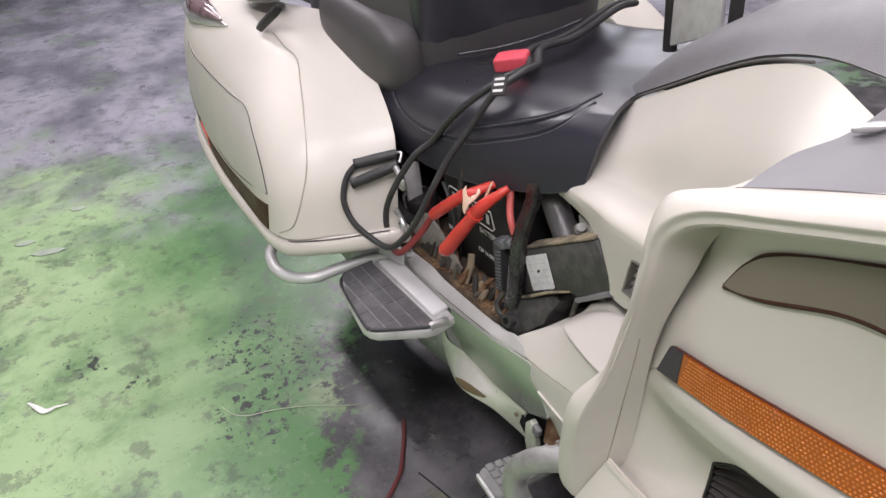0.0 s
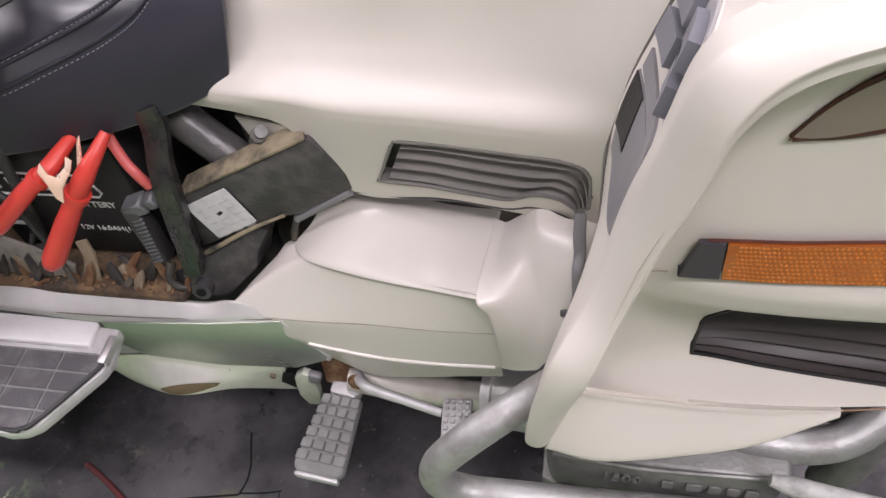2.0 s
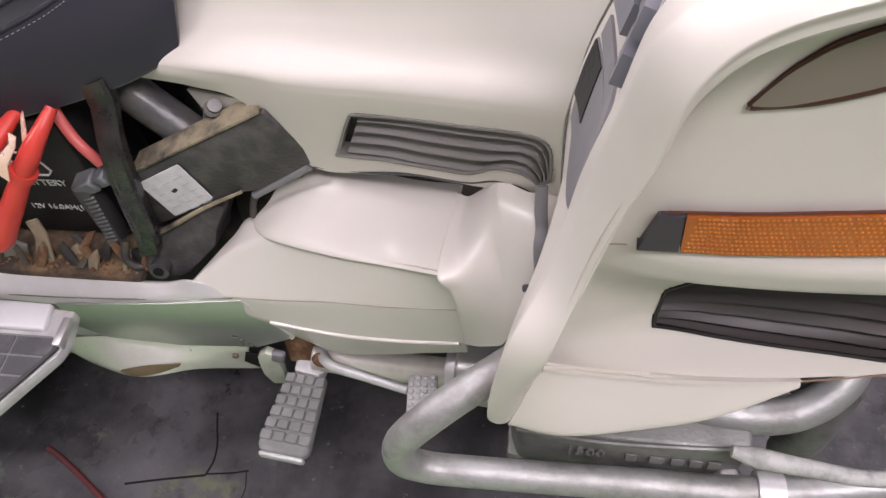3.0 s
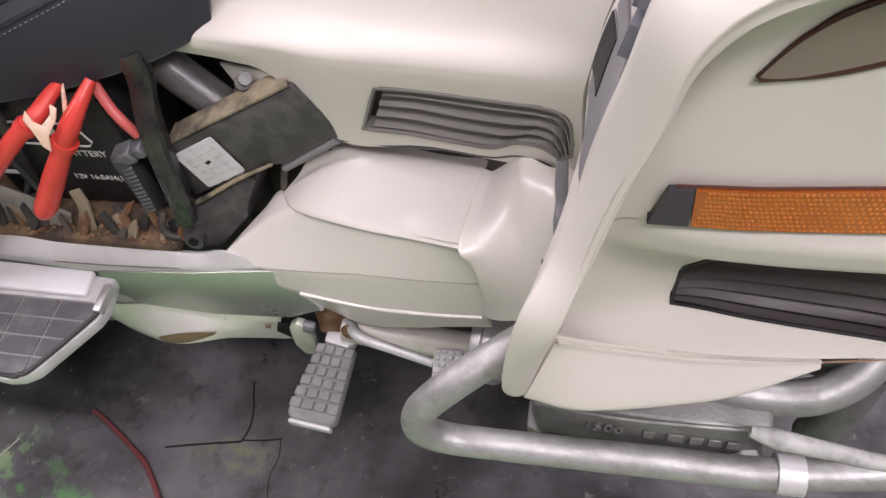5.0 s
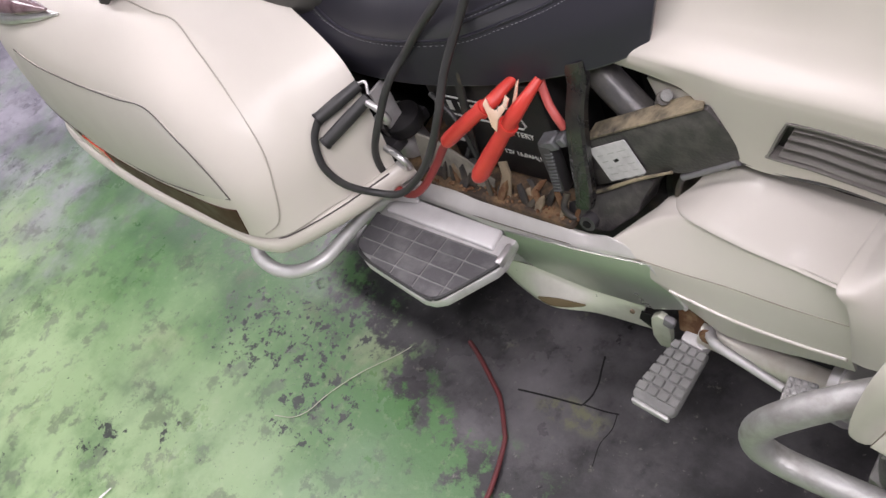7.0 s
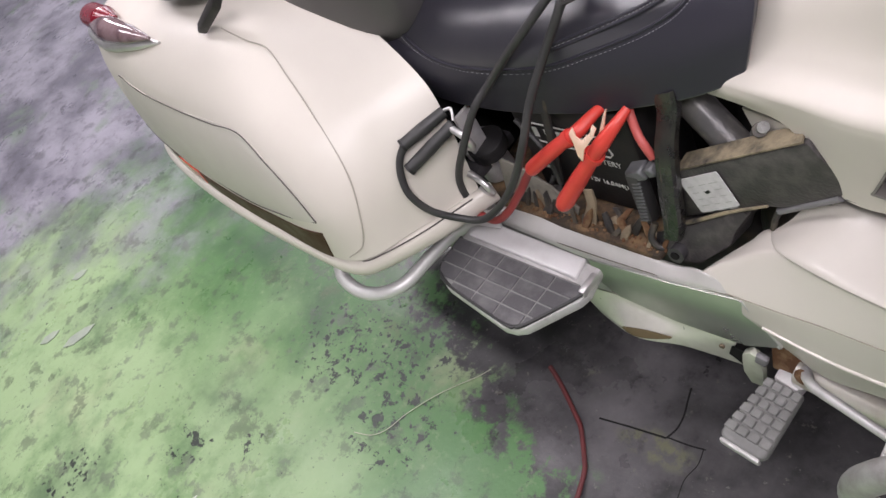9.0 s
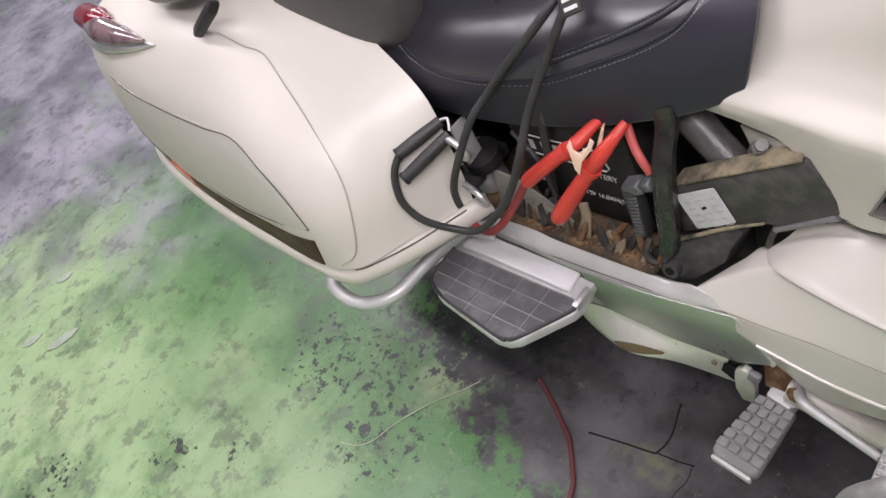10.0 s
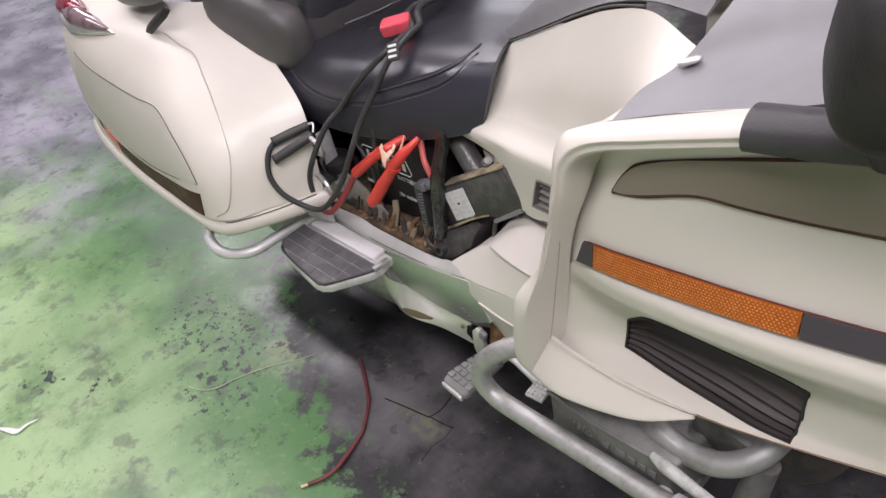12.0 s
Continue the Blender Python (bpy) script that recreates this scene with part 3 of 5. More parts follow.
# face of the fairing: from the rim's foot forward, from top to bottom
FACESKIN = Skin(
    [(0.326, -0.391, 0.858), (0.365, -0.406, 0.868), (0.42, -0.405, 0.884), (0.52, -0.4, 0.902), (0.65, -0.385, 0.925), (0.8, -0.355, 0.94)],
    [(0.3045, -0.388, 0.79), (0.335, -0.406, 0.8), (0.4, -0.405, 0.815), (0.51, -0.4, 0.83), (0.65, -0.385, 0.845), (0.8, -0.355, 0.86)],
    [(0.2904, -0.399, 0.748), (0.325, -0.417, 0.745), (0.4, -0.416, 0.752), (0.51, -0.412, 0.758), (0.65, -0.398, 0.768), (0.8, -0.368, 0.78)],
    [(0.284, -0.402, 0.722), (0.32, -0.42, 0.718), (0.4, -0.42, 0.722), (0.51, -0.418, 0.73), (0.65, -0.404, 0.742), (0.8, -0.374, 0.755)],
    [(0.278, -0.404, 0.7), (0.315, -0.426, 0.703), (0.4, -0.43, 0.705), (0.51, -0.428, 0.712), (0.65, -0.414, 0.722), (0.8, -0.384, 0.735)],
    [(0.2724, -0.408, 0.68), (0.318, -0.424, 0.682), (0.4, -0.428, 0.683), (0.51, -0.426, 0.688), (0.65, -0.412, 0.698), (0.8, -0.382, 0.71)],
    [(0.2664, -0.408, 0.655), (0.326, -0.402, 0.66), (0.4, -0.405, 0.662), (0.51, -0.408, 0.666), (0.65, -0.398, 0.675), (0.8, -0.37, 0.69)],
    [(0.261, -0.41, 0.62), (0.328, -0.385, 0.632), (0.4, -0.388, 0.636), (0.51, -0.391, 0.642), (0.65, -0.388, 0.655), (0.8, -0.362, 0.67)],
    [(0.2602, -0.412, 0.585), (0.325, -0.386, 0.578), (0.4, -0.389, 0.575), (0.51, -0.392, 0.58), (0.65, -0.385, 0.6), (0.8, -0.36, 0.62)],
    [(0.2512, -0.418, 0.552), (0.335, -0.418, 0.549), (0.42, -0.414, 0.555), (0.51, -0.405, 0.562), (0.65, -0.385, 0.585), (0.8, -0.355, 0.61)], crisp=.3, crisp_u=.42)

# the lip under the fairing's face
LIPSKIN = Skin(
    [(.2555, -.431, .580), (.285, -.422, .559), (.345, -.42, .552), (.385, -.418, .553), (.43, -.415, .557)],
    [(.2550, -.432, .579), (.285, -.423, .558), (.345, -.42, .552), (.385, -.418, .553), (.43, -.415, .557)],
    [(.2345, -.451, .528), (.275, -.452, .517), (.335, -.442, .518), (.38, -.434, .529), (.43, -.419, .553)],
    [(.2340, -.446, .524), (.275, -.440, .509), (.333, -.431, .510), (.382, -.424, .524), (.43, -.414, .549)])

# rear face of the leg shield, from the body outwards
BACKSKIN = Skin(
    [(.252, -.320, .545), (.247, -.35, .54), (.240, -.38, .535), (.230, -.420, .54), (.2255, -.443, .542)],
    [(.262, -.30, .60), (.258, -.33, .595), (.245, -.375, .592), (.233, -.415, .595), (.2275, -.449, .602)],
    [(.265, -.312, .69), (.266, -.335, .69), (.262, -.375, .688), (.260, -.40, .688), (.2605, -.414, .69)],
    [(.272, -.309, .74), (.276, -.335, .74), (.278, -.37, .742), (.276, -.395, .745), (.275, -.41, .745)],
    [(.29, -.304, .79), (.294, -.33, .792), (.296, -.365, .795), (.291, -.39, .798), (.288, -.41, .80)],
    [(.308, -.30, .830), (.312, -.32, .835), (.312, -.35, .84), (.306, -.38, .843), (.301, -.40, .846)])

SEATSKIN = Skin(
    [(-.625, -.235, .63), (-.52, -.25, .59), (-.40, -.25, .582), (-.25, -.243, .60), (-.12, -.226, .63), (-.055, -.206, .652)],
    [(-.632, -.245, .66), (-.52, -.258, .635), (-.40, -.253, .635), (-.25, -.24, .655), (-.11, -.216, .685), (-.045, -.192, .705)],
    [(-.63, -.24, .69), (-.52, -.245, .67), (-.40, -.238, .675), (-.25, -.222, .70), (-.108, -.188, .728), (-.05, -.165, .735)],
    [(-.61, -.20, .715), (-.52, -.205, .70), (-.40, -.195, .706), (-.255, -.175, .727), (-.125, -.14, .742), (-.07, -.125, .742)],
    [(-.60, -.12, .722), (-.52, -.12, .705), (-.40, -.115, .712), (-.26, -.10, .73), (-.14, -.08, .74), (-.09, -.07, .74)],
    [(-.60, .0, .715), (-.52, .0, .695), (-.40, .0, .70), (-.26, .0, .722), (-.15, .0, .735), (-.10, .0, .735)],
    [(-.60, .12, .722), (-.52, .12, .705), (-.40, .115, .712), (-.26, .10, .73), (-.14, .08, .74), (-.09, .07, .74)],
    [(-.61, .20, .715), (-.52, .205, .70), (-.40, .195, .706), (-.255, .175, .727), (-.125, .14, .742), (-.07, .125, .742)],
    [(-.632, .245, .66), (-.52, .258, .635), (-.40, .253, .635), (-.25, .24, .655), (-.11, .216, .685), (-.045, .192, .705)],
    [(-.625, .235, .63), (-.52, .25, .59), (-.40, .25, .582), (-.25, .243, .60), (-.12, .226, .63), (-.055, .206, .652)])


# ---- more mesh helpers for the things ----
def cushion(size, m, power=0.55, nu=32, nv=20):
    """A rounded block: the lower the power, the squarer."""
    def sp(c):
        return math.copysign(abs(c) ** power, c)
    bm = bmesh.new()
    rings = []
    for j in range(1, nv):
        a = -math.pi / 2 + math.pi * j / nv
        rings.append([bm.verts.new((size[0] / 2 * sp(math.cos(a)) * sp(math.cos(b)), size[1] / 2 * sp(math.cos(a)) * sp(math.sin(b)), size[2] / 2 * sp(math.sin(a))))
                      for b in np.linspace(0, 2 * math.pi, nu, endpoint=False)])
    lo, hi = bm.verts.new((0, 0, -size[2] / 2)), bm.verts.new((0, 0, size[2] / 2))
    for a, b in zip(rings, rings[1:]):
        for i in range(nu):
            bm.faces.new((a[i], a[(i + 1) % nu], b[(i + 1) % nu], b[i]))
    for i in range(nu):
        bm.faces.new((lo, rings[0][(i + 1) % nu], rings[0][i]))
        bm.faces.new((hi, rings[-1][i], rings[-1][(i + 1) % nu]))
    bm.transform(m)
    return bm


def on_skin(skin, uvs, lift=0.0, flip=False):
    """Points on a skin, lifted off it."""
    k = -1 if flip else 1
    return [tuple(skin.at(u, v) + k * lift * skin.normal(u, v)) for u, v in uvs]


def plate(corners, thick, toward, bevel=0.002):
    """A flat plate through about flat corners in space, thickened towards a direction."""
    c = [Vector(p) for p in corners]
    n = Vector((0, 0, 0))
    for i in range(len(c)):
        n += (c[i] - c[0]).cross(c[(i + 1) % len(c)] - c[0])
    n.normalize()
    if n.dot(Vector(toward)) < 0:
        n, c = -n, c[::-1]
    m = frame_at(c[0], c[1] - c[0], n)
    inv = m.inverted()
    return slab([((inv @ p).x, (inv @ p).y) for p in c], thick, m, bevel)


def lettering(text, size, m, material, parent, depth=0.0004):
    cu = bpy.data.curves.new("print", "FONT")
    cu.body, cu.size, cu.extrude, cu.align_x, cu.align_y = text, size, depth, "CENTER", "CENTER"
    ob = new("print_source", cu)
    me = bpy.data.meshes.new_from_object(ob)
    bpy.data.objects.remove(ob)
    me.materials.append(material)
    out = new("lettering", me)
    out.matrix_world = m
    out.parent = parent
    return out


def bolt(name, place, axis, radius, parent, material=CHROME, length=0.012):
    m = frame_at(place, Vector(axis).orthogonal(), axis)
    return part(name, merge(drum(radius, length * 0.5, m, 6, radius * 0.12), drum(radius * 1.35, length * 0.22, m, 18, radius * 0.1)), material, parent)


# ---- the motorcycle ----
BIKE = thing("motorcycle", "pearl white touring motorcycle with its side cover taken off", "motorcycle")


def saddlebag():
    bag = part("saddlebag", skin_sheet(BAGSKIN, 72, 48, 0.004, True), PAINT, BIKE, "pearl white saddlebag")
    part("bag_floor", slab([(-.45, -.31), (-.53, -.455), (-.72, -.472), (-.98, -.466), (-1.15, -.435), (-1.15, -.2), (-.45, -.2)], .02, pose(0, 0, .462), .004), DARKPLASTIC, bag)
    low = [(.345, .163), (.43, .143), (.54, .113), (.69, .148), (.78, .19)]
    high = [(.347, .175), (.362, .31), (.408, .448), (.569, .49), (.70, .565)]
    part("insert_panel", patch(BAGSKIN, low, high, 40, 10, .0012, .002, True), PANEL, bag, "matte grey-beige inset panel")
    part("panel_outline", tube(on_skin(BAGSKIN, [(.345, .165), (.352, .26), (.372, .36), (.406, .45), (.48, .462), (.569, .492), (.64, .525), (.70, .565)], .0016, True), .0009, 6, 60), SEAM, bag)
    part("panel_lower_edge", tube(on_skin(BAGSKIN, [(.345, .163), (.43, .143), (.54, .113), (.69, .148), (.78, .19)], .0018, True), .0009, 6, 50), SEAM, bag)
    part("side_reflector", patch(BAGSKIN, [(.374, .004), (.48, .004), (.58, .012), (.66, .055), (.70, .105)], [(.352, .118), (.43, .105), (.54, .085), (.66, .105), (.705, .135)], 40, 4, .0015, .002, True), BROWN, bag, "dark brown reflector strip")
    # red patch paints the strip's returned glint at one fixed spot
    part("reflector_glint", patch(BAGSKIN, [(.630, .040), (.655, .054), (.680, .080)], [(.630, .098), (.655, .104), (.680, .119)], 10, 4, .0025, .002, True), mat("red_glint", (.62, .055, .03), .2, coat=.4, spots=(.45, .03, .02), spot_scale=60), bag, "red glint painted on the brown reflector strip")
    seam = [(.377, .808), (.31, .745), (.262, .69), (.243, .58), (.234, .469), (.23, .28), (.252, .15), (.285, .054), (.331, .017)]
    part("lid_seam", tube(on_skin(BAGSKIN, seam, .0010, True), .0011, 6, 120), mat("lid_seam_gap", (.42, .39, .34), .7), bag)
    return bag


def tail_lamp():
    lamp = part("tail_lamp", tube(on_skin(BAGSKIN, [(.55, .775), (.61, .775), (.69, .768), (.77, .785), (.83, .82)], .002, True), [.002, .014, .020, .019, .008], 20, 40, flat=.75), CHROME, BIKE, "chrome tail lamp housing")
    part("clear_lens", tube(on_skin(BAGSKIN, [(.565, .785), (.62, .80), (.69, .812), (.745, .83)], .011, True), [.003, .017, .024, .021], 20, 30, flat=.8), mat("clear_lens", (.22, .15, .16), .12, coat=.5, spots=(.05, .02, .03), spot_scale=26, spot_amount=.9), lamp, "clear ribbed lens")
    part("red_lens", tube(on_skin(BAGSKIN, [(.685, .855), (.73, .845), (.80, .835), (.86, .82)], .013, True), [.006, .023, .023, .008], 20, 30, flat=.85), REDLENS, lamp, "dark red lens")


def bag_bumper():
    base = [(-.415, -.292, .464), (-.463, -.382, .458), (-.516, -.456, .454), (-.550, -.479, .454), (-.63, -.486, .459), (-.85, -.488, .474), (-1.05, -.475, .494), (-1.17, -.448, .510), (-1.22, -.39, .514)]
    b = part("bag_bumper", tube(base, .0125, 16, 72, flat=1.35), PAINT, BIKE, "pearl white moulded bumper strip")
    part("bumper_groove", tube([(-.424, -.325, .478), (-.463, -.397, .473), (-.508, -.459, .469), (-.530, -.476, .468)], .0011, 6, 24), SEAM, b)
    part("bumper_groove", tube([(-.432, -.346, .466), (-.466, -.406, .461), (-.512, -.466, .456)], .0011, 6, 24), SEAM, b)
    bar = part("bag_guard_bar", tube([(-.43, -.285, .412), (-.492, -.335, .395), (-.507, -.391, .391), (-.514, -.445, .388), (-.538, -.478, .389), (-.573, -.494, .394), (-.606, -.493, .407), (-.62, -.482, .42)], .0105, 16, 56), PALEBAR, BIKE, "dull chrome tubular guard bar")
    part("bar_bracket", slab([(-.02, -.018), (.05, -.018), (.05, .012), (-.02, .02)], .006, frame_at((-.46, -.320, .428), (1, .2, 0), (0, -1, .2)), .002), ALU, bar)


def stitches(skin, uvs, n, length, lift, parent):
    line = np.array(on_skin(skin, [tuple(p[:2]) for p in cr([(*q, 0) for q in uvs], n * 2)], lift))
    bms = [tube([line[2 * i], line[2 * i + 1]], .00045, 5, 2) for i in range(n)]
    ob = part("stitching", merge(*bms), THREAD, parent, "grey thread stitches")
    ob["kind"] = "stuff"


def seat():
    s = part("seat", skin_sheet(SEATSKIN, 80, 80, .008), VINYL, BIKE, "black vinyl seat with grey stitching")
    edge = [(.10, .36), (.126, .326), (.192, .268), (.30, .19), (.41, .151), (.556, .138), (.661, .159), (.745, .18), (.80, .213), (.86, .30)]
    rim_line = [(.03, .22)] + [(.126, .245), (.192, .235), (.30, .182), (.41, .146), (.556, .133), (.661, .154), (.745, .175), (.80, .206), (.86, .24), (.998, .25)]
    part("seat_skirt", patch(SEATSKIN, [(u, .004) for u, v in rim_line], rim_line, 70, 16, .0008, .002), VINYL_SIDE, s, "dull black vinyl skirt")
    part("skirt_piping", tube(on_skin(SEATSKIN, edge, .0005), .0022, 8, 90), VINYL_SIDE, s)
    stitches(SEATSKIN, [(u, v - .013) for u, v in edge], 110, .004, .0006, s)
    front = [(.575, .172), (.59, .18), (.686, .205), (.749, .226), (.80, .262), (.84, .34)]
    for k in (0, .012):
        part("top_piping", tube(on_skin(SEATSKIN, [(u, v + k) for u, v in front], .0005), .0022, 8, 60), VINYL_SIDE, s)
    stitches(SEATSKIN, [(u, v + .006) for u, v in front], 60, .004, .0016, s)
    part("seat_button", drum(.012, .006, frame_at((-.44, -.10, .704), (1, 0, 0), (0, 0, 1)), 16, .002), BLACKPLASTIC, s)


def rear_seat():
    p = part("pillion_seat", cushion((.42, .50, .26), pose(-.70, 0, .80, 0, 8, 0), .42), PILLION, BIKE, "dull black pillion cushion")
    part("bolster", cushion((.26, .10, .16), pose(-.615, -.225, .745, 8, 12, 6), .7), PILLION, p)
    b = part("backrest", cushion((.12, .40, .28), pose(-.535, 0, .845, 0, 12, 0), .4), VINYL, BIKE, "black vinyl rider backrest")
    part("backrest_piping", tube([(-.474, -.13, .722), (-.469, -.06, .717), (-.467, .0, .716), (-.469, .06, .717), (-.474, .13, .722)], .003, 10, 40), VINYL, b)
    part("armrest", cushion((.17, .09, .075), pose(-.835, -.325, .838, 0, -4, 5), .7), GREYPLASTIC, BIKE, "grey padded passenger armrest")
    part("trunk_base", block(.5, .40, .12, pose(-1.02, 0, .74), .02), DARKPLASTIC, BIKE)
    part("lid_lever", slab([(0, -.009), (.085, -.011), (.10, .0), (.085, .011), (0, .009)], .014, frame_at((-.768, -.366, .767), (.085, .018, .045), (0, -.6, .8)), .004), BLACKPLASTIC, BIKE, "dark release lever")


def side_body():
    high = [(.603, .148), (.69, .150), (.77, .150), (.85, .150), (.916, .149), (.96, .138), (.981, .112), (.984, .075), (.983, .04)]
    low = [(.556, .044), (.62, .034), (.682, .026), (.75, .026), (.812, .03), (.866, .052), (.915, .05), (.945, .034), (.954, .022)]
    wall, loop = mouth(BODYSKIN, low, high, .014)
    b = part("side_body_panel", skin_sheet(BODYSKIN, 220, 200, .004, hole=loop), PAINT, BIKE, "pearl white body side panel")
    vent_grey = mat("vent_grey", (.215, .20, .188), .5, spots=(.16, .15, .14), spot_scale=14)
    part("vent_mouth", wall, vent_grey, b)
    # the shade between the slats is put into this sheet's dark colour
    part("air_vent", patch(BODYSKIN, low, high, 60, 10, -.014, .002), mat("vent_gap_shade", (.022, .021, .020), .7), b, "recess of the louvred air vent, darkened in colour as shade")
    for k in range(4):
        s0, s1 = .07 + k * .235, .07 + k * .235 + .12
        a = [(p[0] + (q[0] - p[0]) * s0 + .020 * (1 - i / 8) ** 3, p[1] + (q[1] - p[1]) * s0) for i, (p, q) in enumerate(zip(low, high))]
        c = [(p[0] + (q[0] - p[0]) * s1 + .020 * (1 - i / 8) ** 3, p[1] + (q[1] - p[1]) * s1) for i, (p, q) in enumerate(zip(low, high))]
        lo_line, hi_line = cr([(*p, 0) for p in a], 50), cr([(*p, 0) for p in c], 50)
        pts = np.array([[BODYSKIN.at(u, w2) + (-.0005 - .0085 * w) * BODYSKIN.normal(u, w2) for u, w2 in (lo_line[:, :2] * (1 - w) + hi_line[:, :2] * w)] for w in (0, .12, .5, 1)])
        part("vent_slat", sheet(pts, .0015), vent_grey, b)
    # trim strip that runs on down between the body and the leg shield
    part("trim_strip", tube([(.249, -.312, .628), (.249, -.322, .612), (.250, -.329, .601), (.249, -.340, .595), (.249, -.346, .585), (.249, -.350, .576), (.2475, -.354, .570)], [.0045, .0048, .0046, .0044, .004, .0034, .003], 10, 44, flat=.6), GREYPLASTIC, b)
    part("trim_clip", block(.010, .006, .016, frame_at((.2445, -.3575, .562), (1, 0, .15), (.15, -.6, 1)), .0018), DARKPLASTIC, b, "dark clip at the strip's end")
    part("edge_gasket", tube(on_skin(BODYSKIN, [(.50, .0), (.60, .0), (.70, .0), (.80, .004), (.86, .02), (.91, .016), (.95, .0)], -.004), .0045, 8, 50), DARKPLASTIC, b)
    # lug with its rubber bolt, at the opening's upper edge
    lug = part("side_cover_lug", plate([(-.066, -.203, .612), (-.001, -.224, .626), (.004, -.226, .618), (-.030, -.217, .597), (-.053, -.208, .589)], .003, (0, -1, .2), .001), PAINT, b)
    part("lug_bolt", tube([(-.050, -.214, .589), (-.034, -.226, .612), (-.030, -.229, .618)], [.0062, .0062, .006], 12, 10), CAST, b)
    part("bolt_head", tube([(-.038, -.2245, .608), (-.033, -.230, .615)], .0072, 16, 3), DIRTY, b)
    return b


def engine_cover():
    c = part("engine_side_cover", skin_sheet(COVERLOW, 60, 44, .004), COVER, BIKE, "beige painted engine side cover")
    part("cover_top", skin_sheet(COVERTOP, 60, 50, .004), COVER, c)
    part("cover_front", skin_sheet(COVERFRONT, 40, 70, .004), COVER, c)
    # thin darker line along the joint of the cover's facets
    part("cover_joint", tube(on_skin(COVERLOW, [(.02, .50), (.25, .50), (.5, .50), (.75, .50), (.97, .50)], .0001), .0006, 6, 50), mat("joint_line", (.36, .32, .27), .8), c)
    part("cover_lower_lip", tube(on_skin(COVERLOW, [(.18, .25), (.5, .25), (.75, .25), (.985, .25)], .0004), .0022, 8, 40), COVER, c)
    part("cover_hook", tube([(.045, -.243, .56), (.01, -.238, .553), (-.02, -.232, .532), (-.03, -.232, .515)], .004, 8, 24), DARKPLASTIC, c)
    part("hose_stub", tube([(-.028, -.238, .522), (.0, -.2385, .536), (.030, -.239, .546)], [.0045, .005, .004], 10, 16), BLACKCABLE, c)


def fairing():
    rim = part("leg_shield_rim", skin_sheet(RIMSKIN, 28, 110, .004, True), PAINT, BIKE, "pearl white rolled leg shield rim")
    part("rim_seam", tube(on_skin(RIMSKIN, [(.885, v) for v in (.52, .58, .65, .75, .85)], .0003, True), .0005, 6, 60), mat("fine_seam", (.42, .36, .29), .8), rim)
    g_lo = [(.206, .898), (.30, .912), (.39, .925), (.481, .943), (.55, .965), (.612, .980)]
    g_hi = [(.214, .806), (.29, .768), (.39, .754), (.51, .754), (.58, .765), (.627, .785)]
    wall, loop = mouth(FACESKIN, g_lo, g_hi, .014, True)
    face = part("fairing_face", skin_sheet(FACESKIN, 200, 220, .004, True, loop), PAINT, BIKE, "pearl white fairing with amber strip and grille")
    part("lens_panel", patch(FACESKIN, [(.211, .114), (.32, .112), (.44, .098), (.52, .104), (.60, .110), (.70, .114), (.8, .118)], [(.212, .113), (.243, .073), (.305, .052), (.485, .036), (.58, .028), (.66, .022), (.8, .014)], 50, 10, .001, .002, True), SMOKE, face, "smoked grey-brown lens panel")
    part("lens_trim", tube(on_skin(FACESKIN, [(.215, .112), (.32, .113), (.44, .099), (.52, .105), (.60, .111), (.70, .115), (.8, .119)], .0015, True), .0022, 6, 60), BROWN, face)
    part("lens_trim", tube(on_skin(FACESKIN, [(.213, .111), (.243, .072), (.305, .051), (.485, .035), (.58, .027), (.8, .013)], .0015, True), .0013, 6, 60), BROWN, face)

    def band(u, w):
        """A point on the flat strip: u along the face, w across it from its lower to its upper edge, and the way out."""
        if u < .24:
            (p, n), (q, _) = band(.24, w), band(.29, w)
            return p + (q - p) * (u - .24) / .05, n
        v0, v1 = .372 - .05 * (u - .23), .247
        a, b = FACESKIN.at(u, v0), FACESKIN.at(u, v1)
        n = -(FACESKIN.normal(u, v0) + FACESKIN.normal(u, v1))
        return a * (1 - w) + b * w, n / np.linalg.norm(n)

    def strip(name, u0, u1, material, label, lift, slope=0.0, far=0.0):
        cols = max(8, int((u1 - u0) * 80))
        pts = np.array([[band(u0 + slope * w * (1 - k) + far * w * k + (u1 - u0) * k, w) for k in np.linspace(0, 1, cols)] for w in (0, .04, .5, .96, 1)])
        rise = np.array([lift - .003, lift, lift, lift, lift - .003])[:, None, None]
        return part(name, sheet(pts[:, :, 0] + pts[:, :, 1] * rise, .006), material, face, label)
    strip("strip_end", .156, .2125, STRIPEND, "dark grey strip end", .0055, .007, -.0145)
    strip("amber_reflector", .2150, .622, AMBER, "amber side reflector", .0055, -.0145)
    strip("strip_end", .624, .80, STRIPEND, "dark grey strip end", .0055)
    # fine prism grid of the reflector, on its face
    random.seed(6)
    bm = bmesh.new()
    for i in range(64):
        for j in range(9):
            p, n = band(.219 + .400 * (i + .5 * (j % 2) + random.uniform(-.12, .12)) / 64, .09 + .82 * j / 8)
            fr = frame_at(p + n * .0054, (1, 0, 0), tuple(n))
            q = [bm.verts.new(fr @ Vector((.0014 * math.cos(a), .0012 * math.sin(a), 0))) for a in (.3, .3 + math.pi / 2, .3 + math.pi, .3 + 1.5 * math.pi)]
            top = bm.verts.new(fr @ Vector((random.uniform(-.0003, .0003), random.uniform(-.0003, .0003), random.uniform(.0003, .0010))))
            for a in range(4):
                bm.faces.new((q[a], q[(a + 1) % 4], top))
